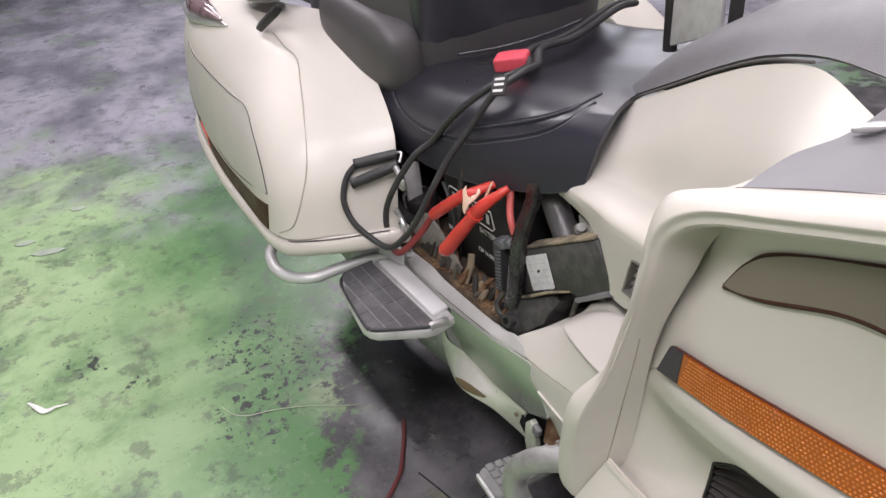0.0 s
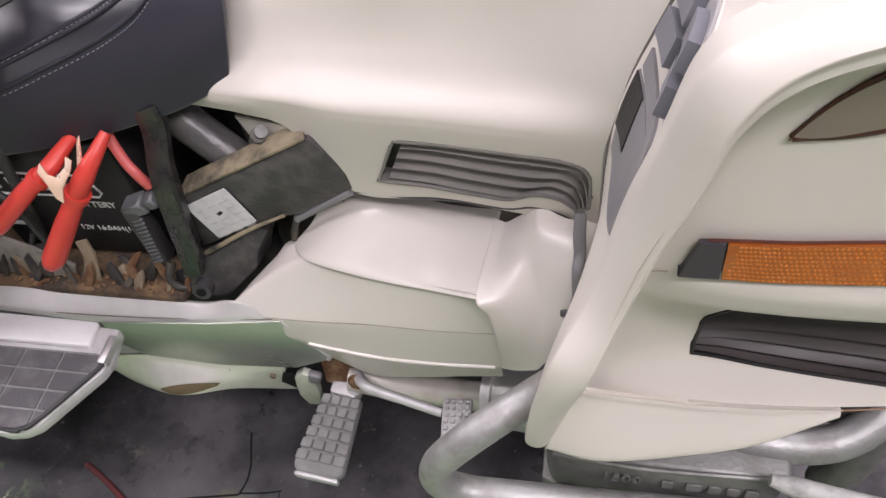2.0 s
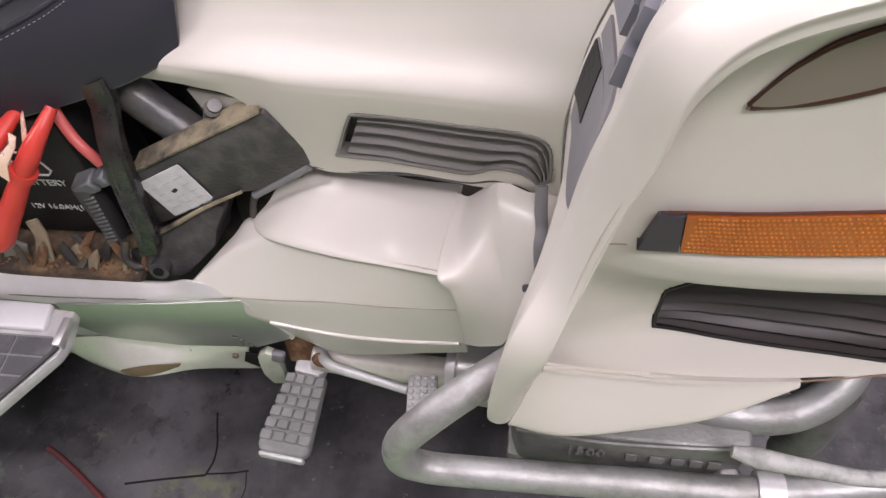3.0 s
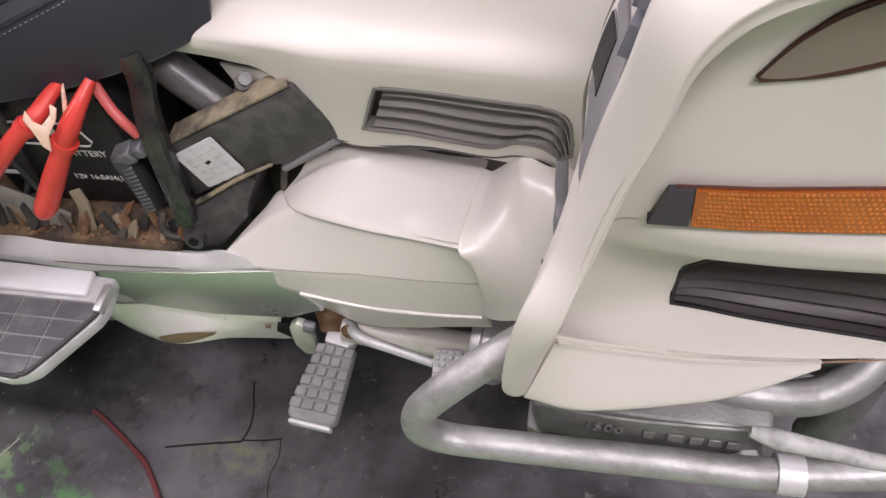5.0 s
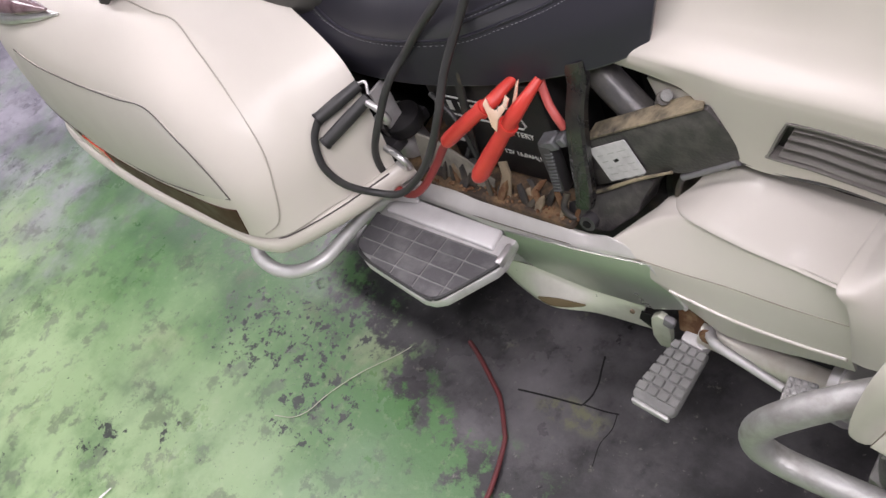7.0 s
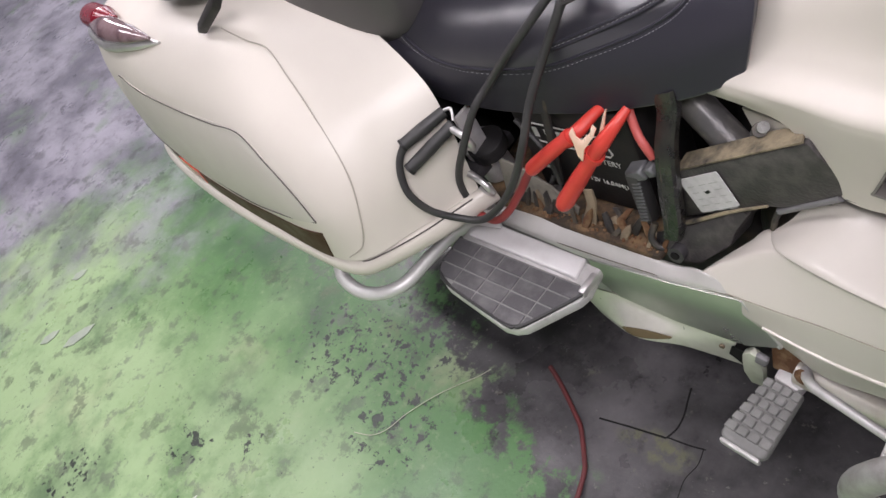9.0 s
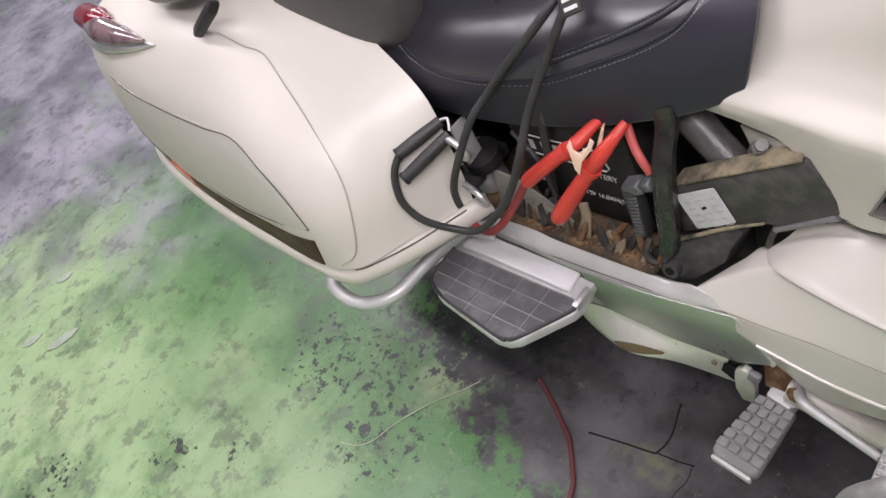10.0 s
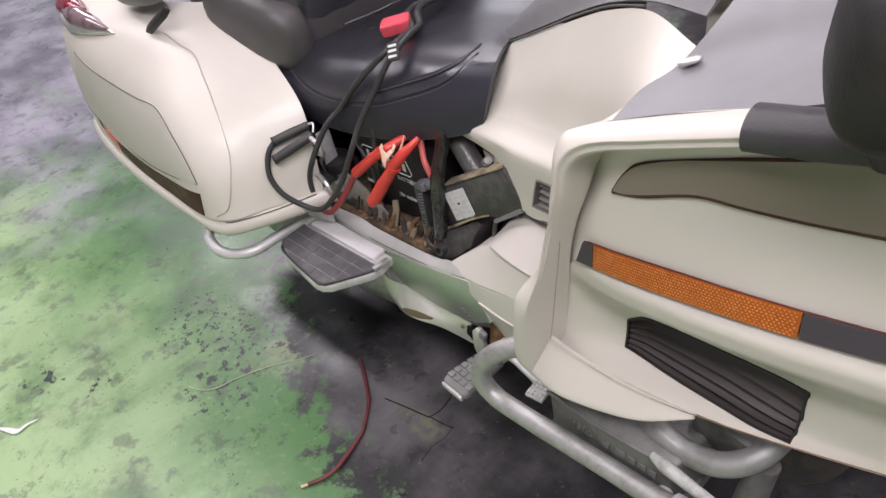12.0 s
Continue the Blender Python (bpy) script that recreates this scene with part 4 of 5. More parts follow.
    pr = part("prism_grid", bm, mat("bright_amber", (.58, .165, .006), .5, coat=0.0, spots=(.42, .10, .004), spot_scale=90, spot_amount=.8), face, smooth=0)
    pr["kind"] = "stuff"
    part("face_joint", tube(on_skin(FACESKIN, [(.021, .54), (.033, .50), (.07, .45), (.113, .418)], .0006, True), .0005, 6, 24), bpy.data.materials["fine_seam"], face)
    part("strip_edge", tube([band(u, 1.015)[0] + band(u, 1.015)[1] * .0035 for u in np.linspace(.172, .8, 12)], .0009, 6, 60), mat("dark_red_edge", (.10, .03, .02), .5), face)
    # intake grille: lengthwise louvres over a recess whose shade is painted black
    part("grille_mouth", wall, BLACKPLASTIC, face)
    part("intake_grille", patch(FACESKIN, g_lo, g_hi, 40, 12, -.016, .003, True), SHADEBLACK, face, "slatted intake grille, its recess painted black as shade")
    louvre = mat("louvre_plastic", (.062, .052, .050), .5, spots=(.088, .076, .072), spot_scale=16, spec=.4)
    for k in range(6):
        s0, s1 = .01 + k * .166, .01 + k * .166 + .110
        a = [(p[0] + (q[0] - p[0]) * s0, p[1] + (q[1] - p[1]) * s0) for p, q in zip(g_lo, g_hi)]
        b = [(p[0] + (q[0] - p[0]) * s1, p[1] + (q[1] - p[1]) * s1) for p, q in zip(g_lo, g_hi)]
        lo_line, hi_line = cr([(*p, 0) for p in a], 36), cr([(*p, 0) for p in b], 36)
        pts = np.array([[FACESKIN.at(u, v) + (.002 + .009 * w) * FACESKIN.normal(u, v) for u, v in (lo_line[:, :2] * (1 - w) + hi_line[:, :2] * w)] for w in (0, .1, .5, 1)])
        part("grille_slat", sheet(pts, .0015, True), louvre, face)
    lip = part("fairing_lower_lip", skin_sheet(LIPSKIN, 40, 24, .004, True), PAINT, BIKE, "pearl white lower fairing lip")
    part("lip_seam", tube([(.2555, -.4325, .5805), (.270, -.427, .5685), (.30, -.4225, .5555), (.345, -.4215, .5525), (.385, -.4195, .5535), (.43, -.4165, .558), (.51, -.406, .566), (.65, -.386, .588)], .0007, 6, 60), mat("rusty_seam", (.27, .17, .11), .8), lip)
    back = part("leg_shield_rear", skin_sheet(BACKSKIN, 30, 40, .004), PAINT, BIKE, "pearl white rear face of the leg shield")
    part("vent_pocket", patch(BACKSKIN, [(.12, .455), (.5, .46), (.88, .50)], [(.067, .689), (.40, .675), (.76, .638)], 14, 14, .0012, .002), GREYPLASTIC, back)
    # black patch on the surface, painting the shade of the pocket's opening
    part("pocket_mouth_shade", patch(BACKSKIN, [(.08, .53), (.34, .55)], [(.068, .685), (.28, .68)], 8, 8, .002, .002), BLACKPLASTIC, back)
    part("pocket_rim", patch(BACKSKIN, [(.10, .705), (.45, .68), (.78, .655)], [(.092, .75), (.45, .725), (.77, .69)], 10, 4, .002, .002), GREYPLASTIC, back)
    sw = patch(BACKSKIN, [(.05, .79), (.5, .775), (.96, .79)], [(.04, .985), (.5, .985), (.80, .985)], 14, 14, .0015, .002)
    part("switch_plate", sw, mat("pale_switch_plate", (.40, .39, .39), .45), back)
    for u, v in ((.14, .83), (.14, .92), (.52, .83), (.48, .92)):
        part("switch_button", patch(BACKSKIN, [(u, v - .033), (u + .26, v - .033)], [(u, v + .033), (u + .26, v + .033)], 5, 5, .008, .007), mat("blue_grey_button", (.17, .17, .195), .4) if u < .2 and v < .9 else bpy.data.materials["blue_grey_button"], back)


def tank_top():
    t = Skin(
        [(-.135, -.075, .718), (-.05, -.107, .758), (.03, -.137, .798), (.11, -.162, .838), (.18, -.182, .868), (.25, -.20, .885), (.32, -.215, .885)],
        [(-.11, -.07, .745), (-.04, -.092, .79), (.04, -.115, .835), (.12, -.135, .875), (.19, -.15, .90), (.26, -.165, .92), (.34, -.175, .93)],
        [(-.09, -.045, .765), (-.02, -.055, .815), (.06, -.07, .86), (.13, -.08, .895), (.20, -.09, .92), (.27, -.10, .94), (.36, -.11, .955)],
        [(-.08, .05, .77), (-.01, .05, .82), (.07, .05, .865), (.14, .05, .90), (.21, .05, .925), (.28, .05, .945), (.37, .05, .96)])
    top = part("tank_top_cover", skin_sheet(t, 50, 30, .004), GREYPLASTIC, BIKE, "smooth grey tank cover")
    part("cover_gap", tube([(-.13, -.079, .714), (-.05, -.109, .754), (.03, -.139, .794), (.11, -.164, .834), (.18, -.184, .864), (.24, -.201, .879)], .0016, 8, 50), SEAM, top)
    part("console_plate", plate([(-.06, -.055, .80), (.02, -.06, .83), (.02, -.05, .95), (-.06, -.045, .94)], .008, (0, -1, 0), .002), ALU, top, "pale metal console plate")
    part("console_frame", tube([(-.072, -.05, .79), (-.072, -.045, .95)], .009, 10), BLACKPLASTIC, top)
    part("console_frame", tube([(.03, -.055, .83), (.032, -.048, .96)], .008, 10), BLACKPLASTIC, top)
    d = Skin(
        [(.344, -.404, .872), (.395, -.393, .886), (.463, -.383, .902), (.56, -.36, .925)],
        [(.343, -.357, .880), (.40, -.35, .895), (.465, -.345, .912), (.56, -.33, .935)],
        [(.358, -.322, .890), (.41, -.31, .908), (.47, -.30, .928), (.56, -.29, .95)],
        [(.372, -.285, .915), (.42, -.27, .935), (.48, -.26, .955), (.56, -.25, .975)],
        [(.37, -.20, .94), (.42, -.19, .965), (.48, -.18, .985), (.56, -.17, 1.01)])
    dash = part("dash_pocket", skin_sheet(d, 40, 40, .004), GREYPLASTIC, BIKE, "grey plastic dash pocket")
    part("dash_gap", tube([(.344, -.405, .873), (.395, -.395, .887), (.463, -.385, .903)], .0016, 8, 24), SEAM, dash)
    part("pocket_key_lock", cushion((.022, .012, .006), pose(.372, -.325, .898, -8, -18, 20), .8), CHROME, dash)
    cap = Skin(
        [(.318, -.235, .856), (.306, -.295, .826), (.311, -.32, .834), (.312, -.35, .839), (.306, -.38, .842), (.300, -.402, .846)],
        [(.345, -.235, .885), (.332, -.290, .862), (.331, -.32, .862), (.330, -.352, .864), (.327, -.385, .863), (.322, -.41, .864)],
        [(.376, -.240, .918), (.367, -.298, .895), (.353, -.325, .885), (.346, -.357, .877), (.348, -.384, .873), (.348, -.405, .870)])
    part("leg_shield_top", skin_sheet(cap, 36, 24, .004), PAINT, BIKE)
    ext = Skin(
        [(.470, -.380, .897), (.470, -.388, .909), (.472, -.405, .913), (.475, -.421, .908), (.476, -.421, .896), (.478, -.40, .890)],
        [(.53, -.375, .905), (.53, -.385, .916), (.532, -.403, .920), (.535, -.416, .914), (.537, -.416, .902), (.54, -.40, .897)],
        [(.62, -.355, .915), (.62, -.368, .926), (.622, -.388, .930), (.625, -.400, .924), (.627, -.400, .912), (.63, -.385, .906)])
    part("mirror_base", skin_sheet(ext, 20, 16, .004, True), DARKPLASTIC, BIKE, "dark grey mirror base")
    arm = part("mirror_arm", tube([(.565, -.395, .908), (.58, -.43, .94), (.588, -.455, .985)], [.020, .017, .02], 16, 20), BLACKPLASTIC, BIKE, "black mirror arm")
    part("mirror_shell", cushion((.085, .10, .11), pose(.592, -.462, 1.012, 10, 8, 30), .7), BLACKPLASTIC, arm)


saddlebag()
tail_lamp()
bag_bumper()
seat()
rear_seat()
side_body()
engine_cover()
fairing()
tank_top()


def sill():
    r = Skin(
        [(-.485, -.279, .405), (-.371, -.280, .416), (-.312, -.280, .410), (-.219, -.281, .410), (-.144, -.282, .414), (-.106, -.286, .426), (-.052, -.297, .425)],
        [(-.485, -.285, .412), (-.371, -.286, .422), (-.312, -.286, .416), (-.219, -.287, .416), (-.144, -.288, .420), (-.100, -.292, .436), (-.050, -.302, .432)],
        [(-.485, -.300, .406), (-.371, -.301, .402), (-.30, -.301, .396), (-.219, -.301, .396), (-.140, -.302, .413), (-.098, -.303, .423), (-.047, -.306, .429)],
        [(-.485, -.302, .398), (-.371, -.303, .394), (-.30, -.303, .388), (-.219, -.303, .388), (-.140, -.304, .405), (-.098, -.305, .416), (-.046, -.307, .424)], crisp=.2)
    rail = part("sill_rail", skin_sheet(r, 60, 24, .004, True), STEEL, BIKE, "dull polished steel sill rail")
    part("rail_edge_line", tube(on_skin(r, [(.02, .68), (.3, .68), (.6, .68), (.97, .7)], -.0002, True), .0008, 6, 60), mat("rail_grime", (.16, .15, .12), .8), rail)
    kick = part("kick_plate", plate([(-.270, -.3035, .392), (-.136, -.3035, .410), (-.047, -.3045, .427), (-.0125, -.3045, .362), (-.014, -.3045, .354), (-.020, -.3040, .349), (-.060, -.3035, .326), (-.155, -.3035, .316), (-.241, -.3035, .322), (-.270, -.3035, .345)], .003, (0, -1, .05), .001), MIRRORPLATE, BIKE, "polished plate, tinted green in colour as the floor's reflection")
    part("plate_edge", tube([(-.046, -.307, .428), (-.03, -.307, .396), (-.0125, -.307, .362), (-.014, -.307, .354)], .0022, 8, 24), ALU, kick)
    # pressed shield under the plate, with its oblong dent
    s = Skin(
        [(-.34, -.290, .310), (-.309, -.298, .300), (-.243, -.303, .317), (-.158, -.302, .311), (-.078, -.2985, .309)],
        [(-.34, -.294, .298), (-.30, -.305, .288), (-.240, -.308, .308), (-.158, -.306, .302), (-.082, -.301, .300)],
        [(-.34, -.296, .280), (-.295, -.312, .268), (-.222, -.332, .288), (-.160, -.314, .288), (-.088, -.301, .276)],
        [(-.34, -.294, .262), (-.285, -.312, .250), (-.209, -.333, .276), (-.150, -.314, .268), (-.080, -.298, .250)],
        [(-.34, -.270, .245), (-.280, -.285, .232), (-.205, -.300, .262), (-.145, -.295, .254), (-.082, -.285, .238)], crisp=.25)
    sh = part("heat_shield", skin_sheet(s, 48, 32, .003, True), mat("tarnished_chrome", (.70, .69, .63), .34, metal=.45, spots=(.46, .45, .38), spot_scale=12, spot_amount=.6), BIKE, "tarnished chrome heat shield")
    # the dent's face in flat brown
    part("shield_hollow", patch(s, [(.46, .50), (.52, .60), (.62, .61), (.71, .56)], [(.465, .49), (.53, .46), (.62, .46), (.73, .52)], 14, 5, .0008, .002, True), mat("hollow_brown", (.12, .09, .045), .8), sh)
    part("shield_rivet", drum(.0035, .003, frame_at((-.098, -.303, .294), (1, 0, 0), (0, -1, 0)), 12), mat("rivet_rust", (.16, .12, .08), .7), sh)
    # flat black plate drawn for the shade in the shield's notch
    part("shield_notch", plate([(-.082, -.3035, .306), (-.060, -.3035, .304), (-.062, -.3035, .284), (-.074, -.3035, .270), (-.090, -.3035, .284)], .002, (0, -1, 0), .0005), SHADEBLACK, sh)
    lug = part("stand_lug", plate([(-.066, -.300, .306), (-.054, -.300, .318), (-.047, -.300, .314), (-.044, -.300, .303), (-.044, -.300, .276), (-.050, -.300, .240), (-.066, -.300, .238), (-.072, -.300, .262), (-.069, -.300, .290)], .010, (0, -1, .1), .0012), mat("pale_green_alloy", (.55, .57, .48), .45, metal=.3, spots=(.32, .31, .24), spot_scale=24, spot_amount=.7), BIKE, "pale cast lug beside the footpeg")
    part("lug_tab", block(.016, .010, .020, pose(-.046, -.306, .296, 0, 18, 0), .004), GREYPLASTIC, lug)


def footboard():
    out = [(-.474, -.305), (-.30, -.313), (-.238, -.316), (-.231, -.354), (-.235, -.370), (-.276, -.434), (-.290, -.443), (-.307, -.446), (-.430, -.430), (-.462, -.415), (-.471, -.400)]
    b = part("footboard", slab(out, .016, pose(0, 0, .384), .004), ALU, BIKE, "alloy passenger footboard with a worn rubber pad")
    part("hinge_plate", slab([(-.452, -.310), (-.262, -.313), (-.258, -.345), (-.460, -.343)], .009, pose(0, 0, .398), .0035, 3), mat("pale_cast_alloy", (.66, .65, .65), .5, metal=.2, spots=(.5, .49, .48), spot_scale=20), b)
    part("end_clip", block(.010, .034, .014, pose(-.237, -.345, .394), .003), CHROME, b)
    # rubber pad: a base and rows of raised tiles cut to the board's outline
    pad = [(-.469, -.3505), (-.247, -.3495), (-.238, -.358), (-.2395, -.369), (-.2785, -.4305), (-.291, -.4390), (-.307, -.4415), (-.428, -.4260), (-.458, -.4115), (-.466, -.399)]
    part("rubber_pad", slab(pad, .004, pose(0, 0, .4005), .002), PEGRUBBER, b, "worn black rubber pad with dusty grooves")

    lip = [(x, y, .4035) for x, y in pad[2:] + pad[:1]]
    part("pad_lip", tube(lip, .0028, 8, 80), BLACKCABLE, b)

    def clip(poly, a, c):
        """Keeps the part of poly where a . p <= c."""
        res = []
        for i in range(len(poly)):
            p, q = poly[i - 1], poly[i]
            dp, dq = a[0] * p[0] + a[1] * p[1] - c, a[0] * q[0] + a[1] * q[1] - c
            if (dp <= 0) != (dq <= 0):
                k = dp / (dp - dq)
                res.append((p[0] + (q[0] - p[0]) * k, p[1] + (q[1] - p[1]) * k))
            if dq <= 0:
                res.append(q)
        return res
    g = .0011
    for i in range(5):
        for j in range(4):
            x0, x1 = -.470 + .0466 * i, -.470 + .0466 * (i + 1)
            y1, y0 = -.352 - .0224 * j, -.352 - .0224 * (j + 1)
            t = pad
            for a, c in (((-1, 0), -(x0 + g)), ((1, 0), x1 - g), ((0, 1), y1 - g), ((0, -1), -(y0 + g))):
                t = clip(t, a, c) if len(t) > 2 else t
            area = abs(sum(t[k - 1][0] * t[k][1] - t[k][0] * t[k - 1][1] for k in range(len(t)))) / 2 if len(t) > 2 else 0
            if area > 6e-5:
                part("pad_tile", slab(t, .0020, pose(0, 0, .4042), .0006, 1), RUBBER, b)


def peg():
    m = frame_at((-.008, -.298, .285), (-.10, -1, -.03), (0, 0, 1))
    p = part("rider_footpeg", slab([(.018, -.022), (.105, -.030), (.112, -.024), (.112, .024), (.105, .030), (.018, .022)], .014, m @ pose(0, 0, -.010), .004), PEGRUBBER, BIKE, "dusty grey ribbed rider footpeg")
    for i in range(6):
        for j in range(4):
            x = .027 + i * .0135
            w = .0104 + .0006 * i
            part("peg_block", block(.0112, w, .004, m @ pose(x, (j - 1.5) * (w + .0014), .0032), .0012, 1), PEGRUBBER, p)
    part("peg_tip", block(.006, .052, .012, m @ pose(.114, 0, -.010), .003), ALU, p)
    part("peg_mount", slab([(-.03, -.02), (.02, -.016), (.022, .016), (-.03, .022)], .022, m @ pose(0, 0, -.012), .004), ALU, p)
    bolt("peg_bolt", (.004, -.308, .297), (.1, -.6, 1), .008, p, CHROME, .014)
    part("peg_bracket", slab([(-.022, -.03), (.022, -.03), (.026, .014), (0, .030), (-.024, .012)], .012, frame_at((-.012, -.285, .315), (1, 0, 0), (0, -1, .3)), .004), RUST, p, "rusty bracket")


def brake_pedal():
    arm = part("brake_pedal", tube([(.01, -.305, .318), (.03, -.325, .332), (.07, -.335, .332), (.115, -.345, .33)], [.007, .006, .0055, .005], 12, 30), ALU, BIKE, "alloy brake pedal with a ridged pad")
    m = frame_at((.132, -.352, .330), (1, .08, 0), (0, -.1, 1))
    part("pedal_pad", block(.031, .045, .008, m, .003), ALU, arm)
    for i in range(4):
        for j in range(6):
            part("pad_stud", block(.0052, .0048, .0035, m @ pose((i - 1.5) * .0072, (j - 2.5) * .0070, .0075), .001, 1), ALU, arm)
    bolt("pedal_pivot", (.012, -.312, .318), (0, -1, .3), .008, arm, RUST)


def engine():
    # hidden bulk, added to keep light out under the engine covers
    part("engine_block", cushion((.62, .46, .32), pose(.20, 0, .33), .35), DIRTY, BIKE, "grimy dark engine block, hidden, added to block light")
    ex = part("exhaust_pipe", tube([(.0, -.300, .302), (.06, -.306, .304), (.17, -.312, .306)], .0165, 18, 20), mat("dusty_pale_pipe", (.58, .56, .50), .4, metal=.3, spots=(.42, .38, .3), spot_scale=25, spot_amount=.7), BIKE, "dusty pale exhaust pipe")
    part("pipe_collar", tube([(.170, -.312, .325), (.180, -.314, .328)], .044, 24, 4), CHROME, ex)
    part("pipe_joint", tube([(.180, -.314, .330), (.25, -.33, .35)], .038, 24, 6), mat("silver_pipe", (.6, .6, .58), .4, metal=.7), ex)
    m = pose(.325, -.385, .405, 0, 2, 0)
    head = part("cylinder_head_cover", slab([(-.094, .03), (-.096, -.030), (-.088, -.050), (-.02, -.054), (.060, -.054), (.090, -.050), (.096, .03)], .072, m, .006, 3), CAST, BIKE, "grey cast cylinder head cover with raised lettering")
    part("head_ridge", tube([m @ Vector((-.090, -.051, .071)), m @ Vector((-.02, -.0555, .072)), m @ Vector((.088, -.051, .072))], .0022, 8, 30), CAST, head)
    part("head_flange", slab([(-.098, .03), (-.098, -.046), (-.060, -.060), (-.045, -.052), (-.010, -.060), (.030, -.060), (.045, -.052), (.086, -.060), (.098, -.044), (.098, .03)], .016, m @ pose(0, 0, -.014), .003), CAST, head)
    for x in (-.078, -.028, .020, .070):
        part("head_bolt", drum(.0085, .016, frame_at(m @ Vector((x, -.050, -.002)), (1, 0, 0), (0, -1, .25)), 14, .002), CAST, head)
    # black blocks paint the shade inside the flange's slots
    for x, w in ((-.055, .020), (-.006, .022), (.044, .034)):
        part("flange_slot", block(w, .006, .010, m @ pose(x, -.0585, -.010), .001, 1), SHADEBLACK, head)
    tm = m @ frame_at((-.035, -.0545, .046), (1, 0, 0), (0, -1, .12))
    lettering("1500", .016, tm, CAST, head, .0016)
    for k, (x, w) in enumerate(((.036, .009), (.056, .012), (.072, .010), (.086, .010), (.100, .010))):
        part("raised_bar", block(w, .010, .0020, tm @ pose(x, 0, 0), .0005, 1), CAST, head)
    part("drain_plug", drum(.011, .012, frame_at(m @ Vector((.080, -.050, .020)), (1, 0, 0), (0, -1, .3)), 6, .002), ALU, head)
    part("plug_lead", tube([(.396, -.444, .492), (.415, -.447, .490), (.45, -.449, .484), (.50, -.449, .474), (.56, -.436, .465)], [.0045, .0080, .0068, .006, .006], 12, 40), mat("wrapped_lead", (.42, .42, .40), .6, spots=(.2, .2, .19), spot_scale=60, spot_amount=.9, grain=.6, grain_scale=150), BIKE, "grey wrapped plug lead")
    g = part("engine_guard", tube([(.29, -.36, .500), (.245, -.392, .524), (.212, -.425, .537), (.178, -.449, .526), (.152, -.460, .496), (.147, -.463, .466), (.162, -.461, .443), (.20, -.459, .435), (.33, -.455, .431), (.44, -.451, .431), (.60, -.425, .436)], .0132, 20, 110), GUARD, BIKE, "dull chrome tubular engine guard")
    part("guard_clamp", tube([(.425, -.4515, .431), (.445, -.451, .431)], .0165, 16, 4), ALU, g)
    f1 = part("crash_tube", tube([(.33, -.385, .470), (.375, -.402, .474), (.415, -.406, .470), (.455, -.400, .476), (.485, -.378, .494), (.50, -.335, .520)], .0145, 18, 60), GUARD, BIKE, "dull chrome frame tube under the fairing")
    part("pipe_elbow", tube([(.470, -.392, .37), (.480, -.388, .42), (.488, -.375, .48)], .017, 16, 20), CAST, f1)
    part("lower_bracket", block(.09, .06, .06, pose(.44, -.345, .455, 10, 12, 0), .008), CAST, f1)


def underbody():
    """Unseen bulk and mufflers, added to block light in the space below the bay."""
    part("underbody_bulk", cushion((.62, .40, .26), pose(-.27, 0, .275), .3), DIRTY, BIKE, "grimy unseen bulk behind the shields, added to block light")
    for y in (-.18, .30):
        part("muffler", tube([(-.10, y * .9, .20), (-.35, y, .17), (-.60, y * 1.1, .18), (-1.10, y * 1.1, .21)], [.03, .065, .075, .065], 18, 40), GUARD, BIKE, "unseen dull chrome muffler, added to block light")


